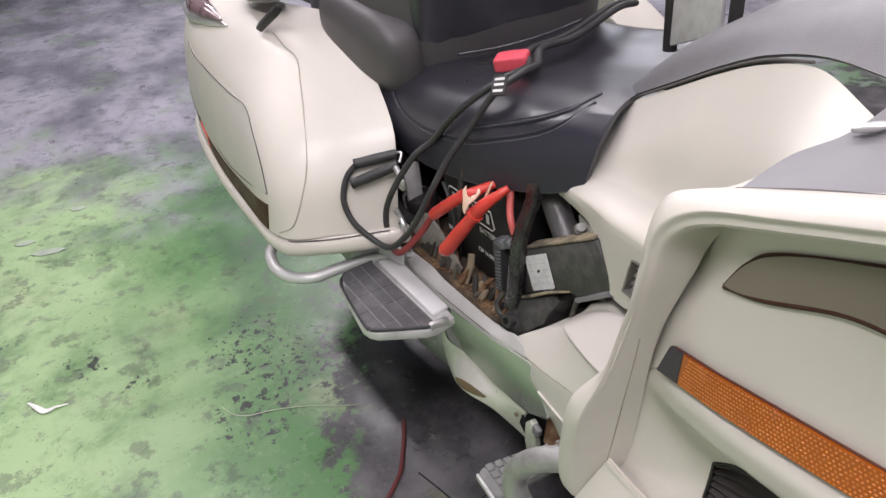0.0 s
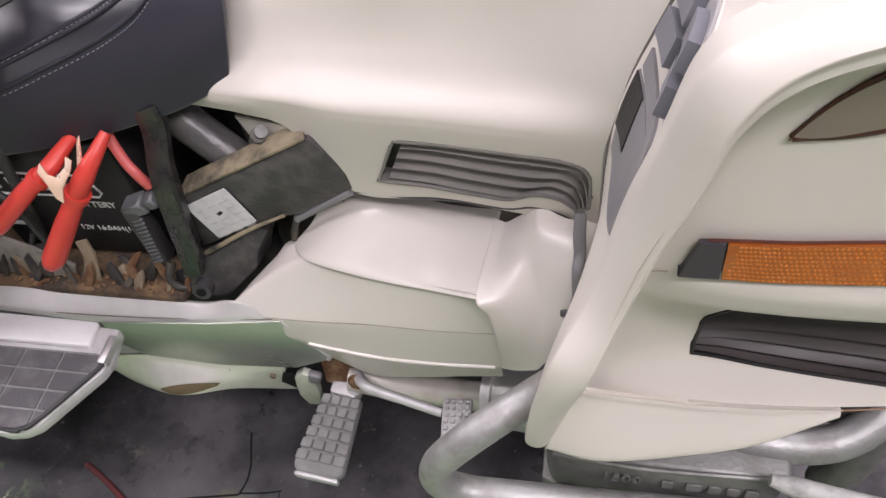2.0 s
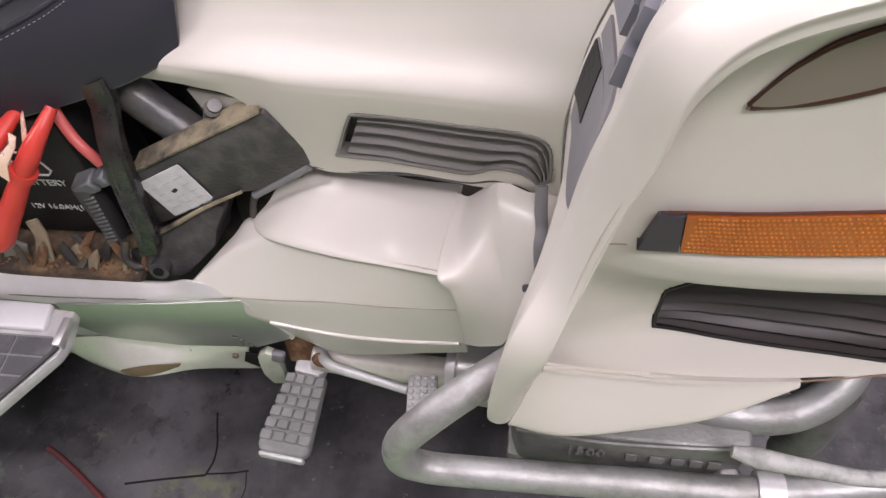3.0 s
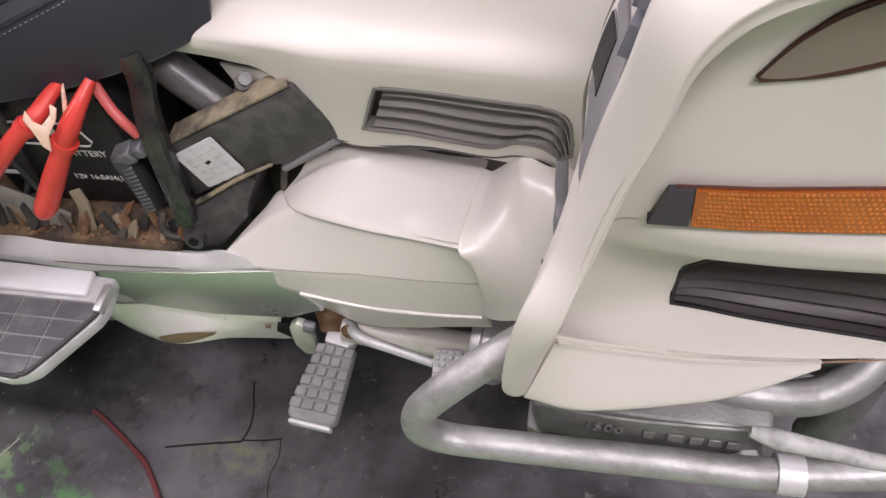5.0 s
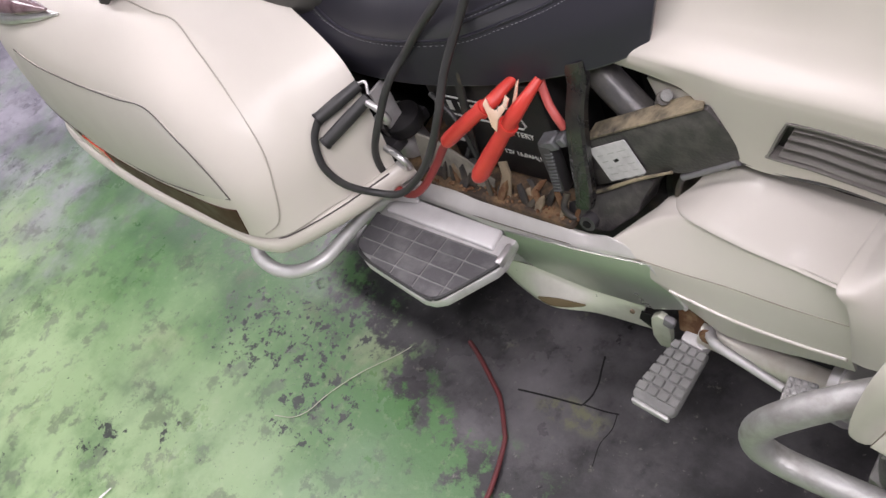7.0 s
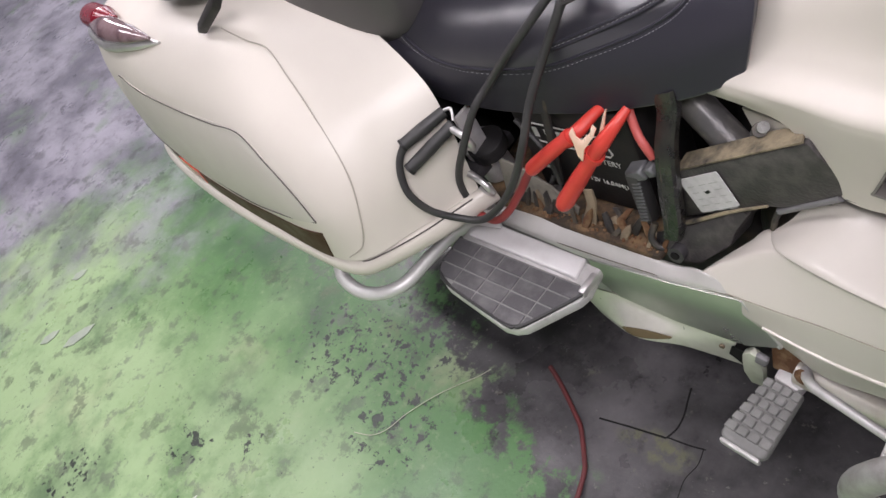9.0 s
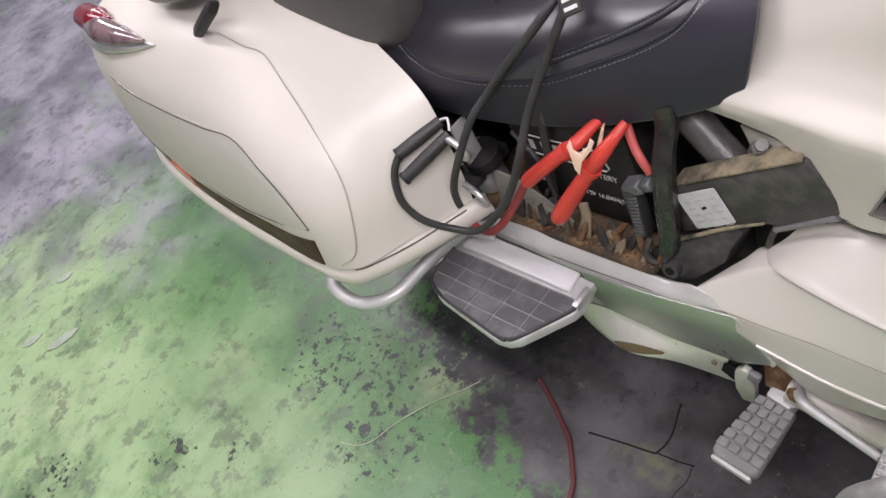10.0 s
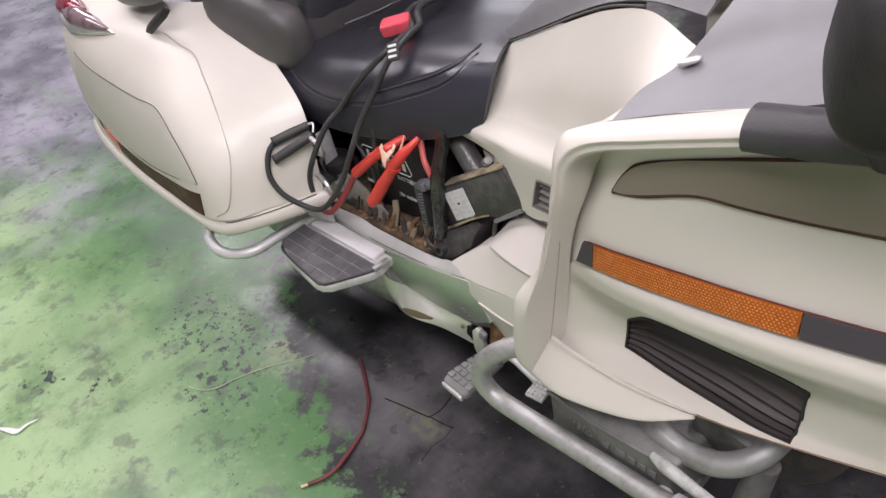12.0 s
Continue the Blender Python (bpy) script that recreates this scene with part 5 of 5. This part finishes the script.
def battery_bay():
    # back and end walls coloured black as the bay's deep shade
    part("bay_back", block(.50, .02, .33, pose(-.37, -.13, .34), .004), SHADEBLACK, BIKE)
    part("bay_end", block(.012, .14, .26, pose(-.51, -.205, .36), .003), SHADEBLACK, BIKE)
    part("bay_floor", slab([(-.48, -.285), (-.165, -.287), (-.15, -.12), (-.5, -.12)], .012, pose(0, 0, .412), .003), mat("rusty_tray", (.045, .032, .022), .85, spots=(.24, .15, .075), spot_scale=30, spot_amount=.9, grain=.8, grain_scale=150), BIKE, "rusty battery tray")
    part("tray_wall", plate([(-.43, -.266, .424), (-.30, -.266, .424), (-.295, -.262, .440), (-.34, -.256, .462), (-.39, -.252, .480), (-.43, -.250, .484)], .004, (0, -1, .2), .001), mat("dusty_tray_wall", (.24, .225, .19), .8, spots=(.07, .06, .05), spot_scale=26, spot_amount=.8, grain=.4, grain_scale=120), BIKE, "dust-grey wall of the battery tray")
    random.seed(3)
    bms = []
    for i in range(70):
        x, y = random.uniform(-.42, -.15), random.uniform(-.284, -.266)
        s = random.uniform(.002, .007)
        bms.append(cushion((s, s * random.uniform(.5, 1), s * random.uniform(.4, 1)), pose(x, y, .425 + s * .2, random.uniform(-40, 40), random.uniform(-40, 40), random.uniform(0, 180)), .8, 8, 6))
    crumbs = part("rust_debris", merge(*bms), RUST, BIKE, "flaking rust and old leaves")
    crumbs["kind"] = "stuff"
    bat = part("battery", block(.19, .11, .17, pose(-.285, -.18, .427), .004), BLACKPLASTIC, BIKE, "black lead-acid battery with white print")
    face = frame_at((-.285, -.2365, .50), (1, 0, 0), (0, -1, 0))
    white = mat("white_print", (.62, .62, .60), .5)
    lettering("12V 16.0AH(10", .0105, face @ pose(.035, -.026, 0), white, bat)
    lettering("BATTERY", .0125, face @ pose(.038, .013, 0), white, bat)
    ring = [(-.075, .026), (.052, .026), (.058, .032), (.05, .058), (-.07, .058), (-.078, .05)]
    part("emblem_outline", tube([face @ Vector((x, y, .0006)) for x, y in ring + ring[:1]], .0012, 6, 7), white, bat)
    for i in range(6):
        part("emblem_bar", block(.008, .016, .0008, face @ pose(-.06 + .02 * i, .042, 0), 0), white, bat, smooth=0)
    part("print_bar", block(.028, .006, .0008, face @ pose(-.075, -.024, 0), 0), white, bat, smooth=0)
    part("battery_strap", slab([(-.006, -.10), (.006, -.10), (.006, .10), (-.006, .10)], .004, frame_at((-.318, -.243, .52), (1, 0, -.25), (0, -1, 0)), .001), DIRTY, bat, "black rubber strap")
    part("green_terminal", block(.03, .03, .03, pose(-.375, -.21, .55), .004), mat("dark_green_plastic", (.03, .09, .04), .5), bat)
    # black plastic box with its white label, tilted up towards the front
    box = part("electrics_box", plate([(-.130, -.250, .547), (.022, -.250, .631), (.050, -.250, .590), (.050, -.250, .571), (-.014, -.250, .530), (-.031, -.250, .526), (-.150, -.250, .461)], .03, (0, 1, 0), .003), DUSTYBLACK, BIKE, "dusty black electrics box with a white label")
    part("paper_label", plate([(-.1265, -.2515, .538), (-.0775, -.2515, .566), (-.0755, -.2515, .564), (-.060, -.2515, .521), (-.061, -.2515, .519), (-.109, -.2515, .490), (-.111, -.2515, .491), (-.1275, -.2515, .536)], .001, (0, -1, 0), .0), WHITEPAPER, box, "blank white paper label", 0)
    part("label_mark", block(.007, .0035, .0006, frame_at((-.094, -.2526, .53), (1, 0, .9), (0, -1, 0)), 0), BLACKPLASTIC, box, smooth=0)
    random.seed(11)
    for row in range(5):
        for k in range(3):
            w = random.uniform(.006, .014)
            part("print_bar", block(w, .0008, .0003, frame_at((-.114 + .0042 * row + .015 * k, -.2526, .531 + .0085 * k - .0085 * row), (1, 0, .57), (0, -1, 0)), 0), BARS, box, smooth=0)
    part("box_top", plate([(-.130, -.2505, .5475), (.020, -.2505, .6305), (.012, -.226, .628), (-.128, -.226, .552)], .003, (-.5, 0, 1), .0008), CAKED, box, "top edge caked with ochre dust")
    part("box_ridge", tube([(-.154, -.262, .469), (-.133, -.257, .468), (-.074, -.254, .506), (-.028, -.252, .531)], [.0042, .003, .0022, .0016], 8, 40), CAKED, box)
    low = part("box_foot", plate([(-.156, -.262, .462), (-.129, -.259, .466), (-.069, -.256, .505), (-.058, -.258, .500), (-.073, -.264, .473), (-.078, -.270, .455), (-.118, -.277, .417), (-.156, -.276, .411), (-.160, -.272, .425)], .05, (0, 1, .2), .004), DUSTYBLACK, box)
    part("foot_bush", tube([(-.1415, -.268, .430), (-.1405, -.283, .4335)], .0105, 18, 3), DARKPLASTIC, box)
    # black disc paints the shaded inside of the bush
    part("foot_hole", tube([(-.1407, -.2832, .4335), (-.1405, -.2845, .4337)], .0055, 12, 3), SHADEBLACK, box)
    part("cable_bar", tube([(-.020, -.246, .520), (.011, -.247, .542), (.045, -.248, .566)], .0042, 10, 16), GREYPLASTIC, box)
    part("bar_clip", tube([(-.020, -.246, .520), (-.027, -.245, .504), (-.032, -.246, .487)], .0036, 8, 12), DIRTY, box)
    gloss = mat("glossy_black_steel", (.010, .010, .011), .28, coat=.1, spots=(.10, .085, .065), spot_scale=34, spot_amount=.2, spec=.8, rough_var=.1, grain=.3, grain_scale=120)
    line = cr([(-.133, -.226, .640), (-.131, -.232, .618), (-.134, -.246, .587), (-.133, -.257, .562), (-.137, -.263, .520), (-.141, -.267, .478), (-.147, -.270, .448)], 40)
    across = [(-.0130, .012), (-.0130, .001), (-.0122, -.001), (-.002, -.002), (.0085, -.0015), (.0095, .000), (.0095, .009)]
    post = part("bay_post", sheet(np.array([[p + np.array((dx, dy, dx * .35)) for dx, dy in across] for p in line]), .002), gloss, BIKE, "glossy black steel post")
    part("post_dust", sheet(np.array([[p + np.array((dx, dy - .0006, dx * .35)) for dx, dy in ((-.0128, -.001), (-.009, -.0018), (-.0055, -.0024))] for p in line[14:36]]), .0008), DIRTY, post)
    tube_m = mat("worn_frame_tube", (.10, .097, .098), .40, metal=.3, spots=(.19, .175, .15), spot_scale=28, spot_amount=.8, grain=.4, grain_scale=150)
    part("frame_tube", tube([(-.20, -.165, .665), (-.14, -.192, .612), (-.09, -.206, .568), (-.07, -.212, .552)], .0185, 18, 30), tube_m, BIKE, "worn grey frame tube")
    part("frame_tube", tube([(-.06, -.18, .55), (.0, -.19, .60), (.05, -.195, .65)], .012, 14, 20), OCHRE, BIKE)
    grey_blue = mat("grey_fuse_plastic", (.13, .135, .14), .5, spots=(.06, .06, .06), spot_scale=50, spot_amount=.6)
    fuse = part("fuse_holder", block(.018, .020, .088, frame_at((-.188, -.252, .449), (1, 0, -.06), (.10, -.03, 1)), .003), DARKPLASTIC, BIKE, "ribbed grey fuse holder")
    part("fuse_cap", block(.026, .020, .016, frame_at((-.174, -.253, .531), (1, 0, .45), (-.4, -.1, 1)), .002, 1), grey_blue, fuse, "pale grey fuse cap")
    part("fuse_cap", block(.012, .018, .014, frame_at((-.154, -.252, .541), (1, 0, .45), (-.4, -.1, 1)), .002, 1), grey_blue, fuse)
    for i in range(12):
        part("fuse_rib", block(.013, .003, .003, frame_at((-.1875 + .0008 * i, -.2632, .456 + .0062 * i), (1, 0, .35), (.3, 0, 1)), .0006, 1), grey_blue, fuse)
    # brackets, hose stubs and rust-caked clips along the tray
    for k, (x, z, w, tilt, h, m_) in enumerate(((-.405, .430, .030, .3, .030, DIRTY), (-.360, .428, .012, -.5, .040, RUST), (-.338, .430, .020, .25, .034, DIRTY), (-.300, .428, .012, -.6, .026, RUST), (-.278, .430, .022, .1, .044, OCHRE), (-.244, .428, .010, .7, .030, RUST), (-.226, .428, .018, -.3, .022, DIRTY))):
        part("tray_bracket", plate([(x - w / 2, -.270, z - .006), (x + w / 2, -.270, z - .006), (x + w * .5 + tilt * .03, -.256, z + h * .6), (x + w * .2 + tilt * .045, -.252, z + h), (x - w * .4 + tilt * .04, -.252, z + h * .9), (x - w * .1 + tilt * .02, -.258, z + h * .5)], .004, (0, -1, .2), .001), m_, BIKE)
    random.seed(23)
    for k in range(34):
        x, h, w, lean = random.uniform(-.425, -.160), random.uniform(.010, .034), random.uniform(.005, .014), random.uniform(-.014, .014)
        y = random.uniform(-.278, -.262)
        part("tray_clutter", plate([(x - w / 2, y, .422), (x + w / 2, y, .422), (x + w * .55 + lean * .6, y + .006, .422 + h * .55), (x + w * .2 + lean, y + .010, .422 + h), (x - w * .4 + lean, y + .008, .422 + h * .85), (x - w * .6 + lean * .4, y + .004, .422 + h * .4)], random.uniform(.002, .006), (0, -1, .3), .0008), (RUST, DIRTY, DIRTY, OCHRE, BLACKPLASTIC)[k % 5], BIKE)
    part("bay_hose", tube([(-.175, -.262, .456), (-.178, -.273, .440), (-.170, -.275, .428), (-.160, -.270, .424)], .0044, 10, 24), DIRTY, BIKE)
    for pts in ([(-.34, -.245, .47), (-.35, -.262, .44), (-.33, -.27, .425)], [(-.37, -.24, .56), (-.33, -.25, .53), (-.32, -.255, .47)]):
        part("bay_wire", tube(pts, .0035, 8, 20), BLACKCABLE, BIKE)
    # latches and the relay at the bay's rear end
    for z, y in ((.575, -.296), (.495, -.305)):
        part("bag_latch", tube([(-.43, y, z + .012), (-.405, y - .004, z + .008), (-.395, y - .004, z - .006), (-.405, y, z - .02), (-.425, y, z - .018)], .005, 10, 24), CHROME, BIKE, "chrome bag latch hook")
    part("latch_plate", block(.006, .03, .10, pose(-.455, -.255, .47), .002), ALU, BIKE)
    rel = part("relay_can", drum(.026, .075, frame_at((-.47, -.235, .43), (1, 0, 0), (.35, -.15, 1)), 20, .004), ALU, BIKE, "grey relay can")
    part("relay_cap", drum(.029, .022, frame_at((-.452, -.243, .485), (1, 0, 0), (.35, -.15, 1)), 20, .003), BLACKPLASTIC, rel)


def wheels():
    for name, x, r, w in (("rear_wheel", -.72, .29, .15), ("front_wheel", .95, .305, .13)):
        bm = bmesh.new()
        rings = []
        for a in np.linspace(0, 2 * math.pi, 64, endpoint=False):
            ring = []
            for b in np.linspace(0, 2 * math.pi, 20, endpoint=False):
                rr = r - .055 + .055 * math.copysign(abs(math.cos(b)) ** .7, math.cos(b))
                ring.append(bm.verts.new((x + rr * math.cos(a), w / 2 * math.copysign(abs(math.sin(b)) ** .8, math.sin(b)), r + rr * math.sin(a))))
            rings.append(ring)
        for i in range(64):
            for j in range(20):
                bm.faces.new((rings[i][j], rings[(i + 1) % 64][j], rings[(i + 1) % 64][(j + 1) % 20], rings[i][(j + 1) % 20]))
        bmesh.ops.recalc_face_normals(bm, faces=bm.faces)
        tyre = part(name, bm, TYRE, BIKE)
        part("wheel_disc", drum(r - .09, .06, frame_at((x, .03, r), (1, 0, 0), (0, -1, 0)), 40, .01), CAST, tyre)


sill()
footboard()
peg()
brake_pedal()
engine()
underbody()
battery_bay()
wheels()


def far_side():
    """The plain shells of the side that faces the wall."""
    for name, skin, nu, nv, flip in (("saddlebag", BAGSKIN, 40, 28, True), ("side_body_panel", BODYSKIN, 40, 30, False), ("leg_shield_rim", RIMSKIN, 18, 50, True), ("fairing_face", FACESKIN, 40, 40, True), ("fairing_lower_lip", LIPSKIN, 24, 14, True)):
        pts = skin.grid(np.linspace(.45 if skin is BODYSKIN else 0, 1, nu), np.linspace(0, .6 if skin is BAGSKIN else 1, nv)) * np.array((1, -1, 1))
        part(name, sheet(pts, .004, not flip), PAINT, BIKE)


far_side()


# ---- jumper cable clipped to the battery ----
def jumper_cable():
    j = thing("jumper_cable", "black and red jumper cable clipped to the battery post", "jumper cable")
    c = part("red_clamp", tube([(-.263, -.304, .506), (-.259, -.303, .511), (-.233, -.292, .546), (-.211, -.282, .575), (-.194, -.274, .597), (-.182, -.258, .612), (-.174, -.240, .622)], [.0105, .0135, .0126, .0105, .0112, .0085, .0060], 16, 70, flat=.85), REDGRIP, j, "red plastic battery clamp")
    part("grip_collar", tube([(-.209, -.281, .578), (-.204, -.279, .584)], .0122, 16, 4), REDGRIP, c)
    part("clamp_grip", tube([(-.300, -.300, .550), (-.294, -.298, .555), (-.254, -.286, .587), (-.234, -.277, .601), (-.226, -.268, .605), (-.219, -.248, .610), (-.214, -.232, .612)], [.0088, .0112, .0106, .0090, .0100, .0080, .0060], 16, 70, flat=.85), REDGRIP, c)
    part("grip_collar", tube([(-.239, -.280, .597), (-.233, -.277, .601)], .0106, 16, 4), REDGRIP, c)
    jaw = frame_at((-.212, -.284, .598), (.62, .35, .70), (-.1, -1, .35))
    part("clamp_jaw", plate([(-.2185, -.281, .624), (-.2150, -.283, .613), (-.2090, -.283, .609), (-.1985, -.276, .617), (-.1960, -.272, .625), (-.1915, -.273, .621), (-.1945, -.279, .613), (-.2055, -.288, .600), (-.2085, -.293, .586), (-.2140, -.292, .592), (-.2175, -.289, .605), (-.2225, -.285, .617)], .0024, (0, -1, .2), .0005), COPPER, c, "bright copper jaw")
    part("clamp_jaw", plate([(-.186, -.256, .634), (-.190, -.258, .628), (-.199, -.270, .604), (-.193, -.270, .604)], .0024, (0, -1, .2), .0005), COPPER, c)
    bolt("clamp_pivot", jaw @ Vector((0, 0, .003)), (0, -1, .2), .0035, c, CHROME, .006)
    part("red_lead", tube([(-.190, -.21, .622), (-.183, -.230, .612), (-.172, -.242, .590), (-.162, -.248, .577), (-.156, -.248, .560)], .0052, 12, 34), mat("pinkish_red_lead", (.55, .11, .10), .45), j, "short red lead")
    part("red_cable", tube([(-.298, -.300, .551), (-.312, -.303, .535), (-.328, -.310, .512), (-.355, -.325, .478), (-.388, -.330, .452), (-.425, -.326, .446), (-.438, -.323, .466)], .0054, 14, 60), REDCABLE, j, "dark red cable")
    part("black_cable", tube([(-.438, -.323, .466), (-.440, -.322, .49), (-.430, -.320, .52), (-.405, -.312, .562), (-.375, -.285, .617), (-.355, -.258, .642), (-.315, -.252, .68), (-.275, -.240, .716), (-.245, -.20, .748), (-.26, -.15, .748), (-.275, -.125, .745)], .0052, 14, 90), BLACKCABLE, j, "black rubber cable")
    part("black_cable", tube([(-.469, -.346, .592), (-.473, -.362, .577), (-.472, -.374, .556), (-.465, -.381, .532), (-.453, -.375, .499), (-.432, -.356, .470), (-.398, -.340, .462), (-.352, -.328, .500), (-.312, -.318, .550), (-.286, -.303, .600), (-.274, -.276, .645), (-.256, -.244, .69), (-.232, -.215, .738), (-.245, -.16, .75), (-.262, -.12, .748)], .0052, 14, 130), BLACKCABLE, j, "black rubber cable")
    for a, b in (((-.469, -.346, .593), (-.441, -.284, .601)), ((-.459, -.360, .566), (-.425, -.291, .588))):
        g = part("black_grip", tube([a, tuple(np.array(a) * .5 + np.array(b) * .5), b], [.0086, .0092, .0080], 14, 24), BLACKCABLE, j, "black plastic clamp handle")
        part("grip_end", tube([a, tuple(np.array(a) + (np.array(a) - np.array(b)) * .05)], .0094, 14, 3), BLACKPLASTIC, j)
    part("clip_spring", tube([(-.441, -.284, .603), (-.43, -.28, .604), (-.425, -.288, .592)], .0022, 8, 20), CHROME, j)
    t = part("cable_tag", slab([(-.011, -.017), (.011, -.017), (.011, .017), (-.011, .017)], .004, frame_at((-.222, -.212, .750), (.75, .6, .1), (-.1, -.75, .7)), .002), BLACKPLASTIC, j, "black plastic tag with white print")
    for k in (-.010, 0, .009):
        part("print_bar", block(.014, .004, .0006, frame_at((-.222, -.212, .750), (.75, .6, .1), (-.1, -.75, .7)) @ pose(0, k, .004), 0), mat("tag_print", (.6, .6, .6), .5) if k < 0 else bpy.data.materials["tag_print"], j, smooth=0)
    part("red_strap", cushion((.052, .036, .022), pose(-.312, -.130, .746, 6, -6, 40), .3), PINK, j, "red wrap round the cables")
    part("cable_run", tube([(-.275, -.125, .745), (-.330, -.085, .748), (-.362, .010, .742), (-.424, .155, .748), (-.45, .22, .74)], .006, 12, 40), BLACKCABLE, j)
    part("cable_run", tube([(-.262, -.12, .748), (-.318, -.07, .750), (-.346, .015, .742), (-.406, .155, .748), (-.43, .22, .74)], .006, 12, 40), BLACKCABLE, j)


jumper_cable()


# ---- what lies on the floor ----
def floor_bits():
    w = tagged(part("cable_offcut", tube([(-.482, -.342, .006), (-.455, -.355, .006), (-.421, -.374, .006), (-.385, -.396, .006), (-.36, -.413, .006), (-.325, -.452, .006), (-.306, -.48, .006), (-.283, -.555, .006), (-.284, -.59, .006), (-.298, -.622, .006)], .0043, 10, 90), OFFCUT, None), "dark red cable offcut lying on the floor", "cable")
    part("bare_end", tube([(-.298, -.622, .006), (-.305, -.634, .006)], .003, 8, 3), COPPER, w)
    pale = mat("pale_fibre", (.55, .56, .45), .7)
    tagged(part("plastic_thread", tube([(-.765, -.648, .002), (-.725, -.632, .002), (-.702, -.604, .002), (-.687, -.557, .002), (-.652, -.489, .002), (-.609, -.431, .002), (-.59, -.40, .002)], .0009, 6, 40), pale, None), "thin pale plastic thread lying on the floor", "thread")
    tagged(part("paper_scrap", tube([(-1.065, -1.026, .004), (-1.035, -1.01, .004), (-1.007, -.994, .004), (-1.005, -.97, .005), (-1.0, -.945, .004)], [.002, .006, .008, .004, .0015], 6, 24, flat=.25), mat("white_paper", (.75, .75, .72), .7), None), "torn white paper scrap on the green floor", "paper")
    chip = mat("pale_loose_paint", (.36, .42, .33), .6, spots=(.25, .26, .27), spot_scale=30)
    for (ax, ay), (bx, by), w in (((-1.862, -.963), (-1.825, -.855), .042), ((-2.129, -.813), (-2.105, -.760), .036), ((-1.976, -1.005), (-1.952, -.938), .034)):
        d = Vector((bx - ax, by - ay, 0))
        ln = d.length
        tagged(part("paint_flake", slab([(0, 0), (ln * .3, -w * .5), (ln * .75, -w * .45), (ln, 0), (ln * .7, w * .4), (ln * .25, w * .5)], .003, frame_at((ax, ay, .0005), d, (0, 0, 1)), .001), chip, None), "pale flake of loose floor paint", "paint flake", "paint flakes on the floor")
    groove = mat("floor_crack", (.012, .012, .012), .9)
    for nm, pts, r in (("floor_crack", [(-.345, -.381, .0), (-.29, -.369, .0), (-.228, -.357, .0)], .0017), ("floor_crack", [(-.228, -.357, .0), (-.222, -.335, .0), (-.224, -.31, .0), (-.232, -.285, .0), (-.239, -.261, .0)], .0016), ("floor_crack", [(-.228, -.355, .0), (-.19, -.350, .0), (-.165, -.344, .0)], .0013), ("floor_crack", [(-.168, -.346, .0), (-.163, -.372, .0), (-.168, -.402, .0), (-.160, -.440, .0)], .0008)):
        tagged(part(nm, tube(pts, r, 8, 24, flat=.3), groove, None), "dark crack in the bare floor", "crack", kind="structure")


floor_bits()
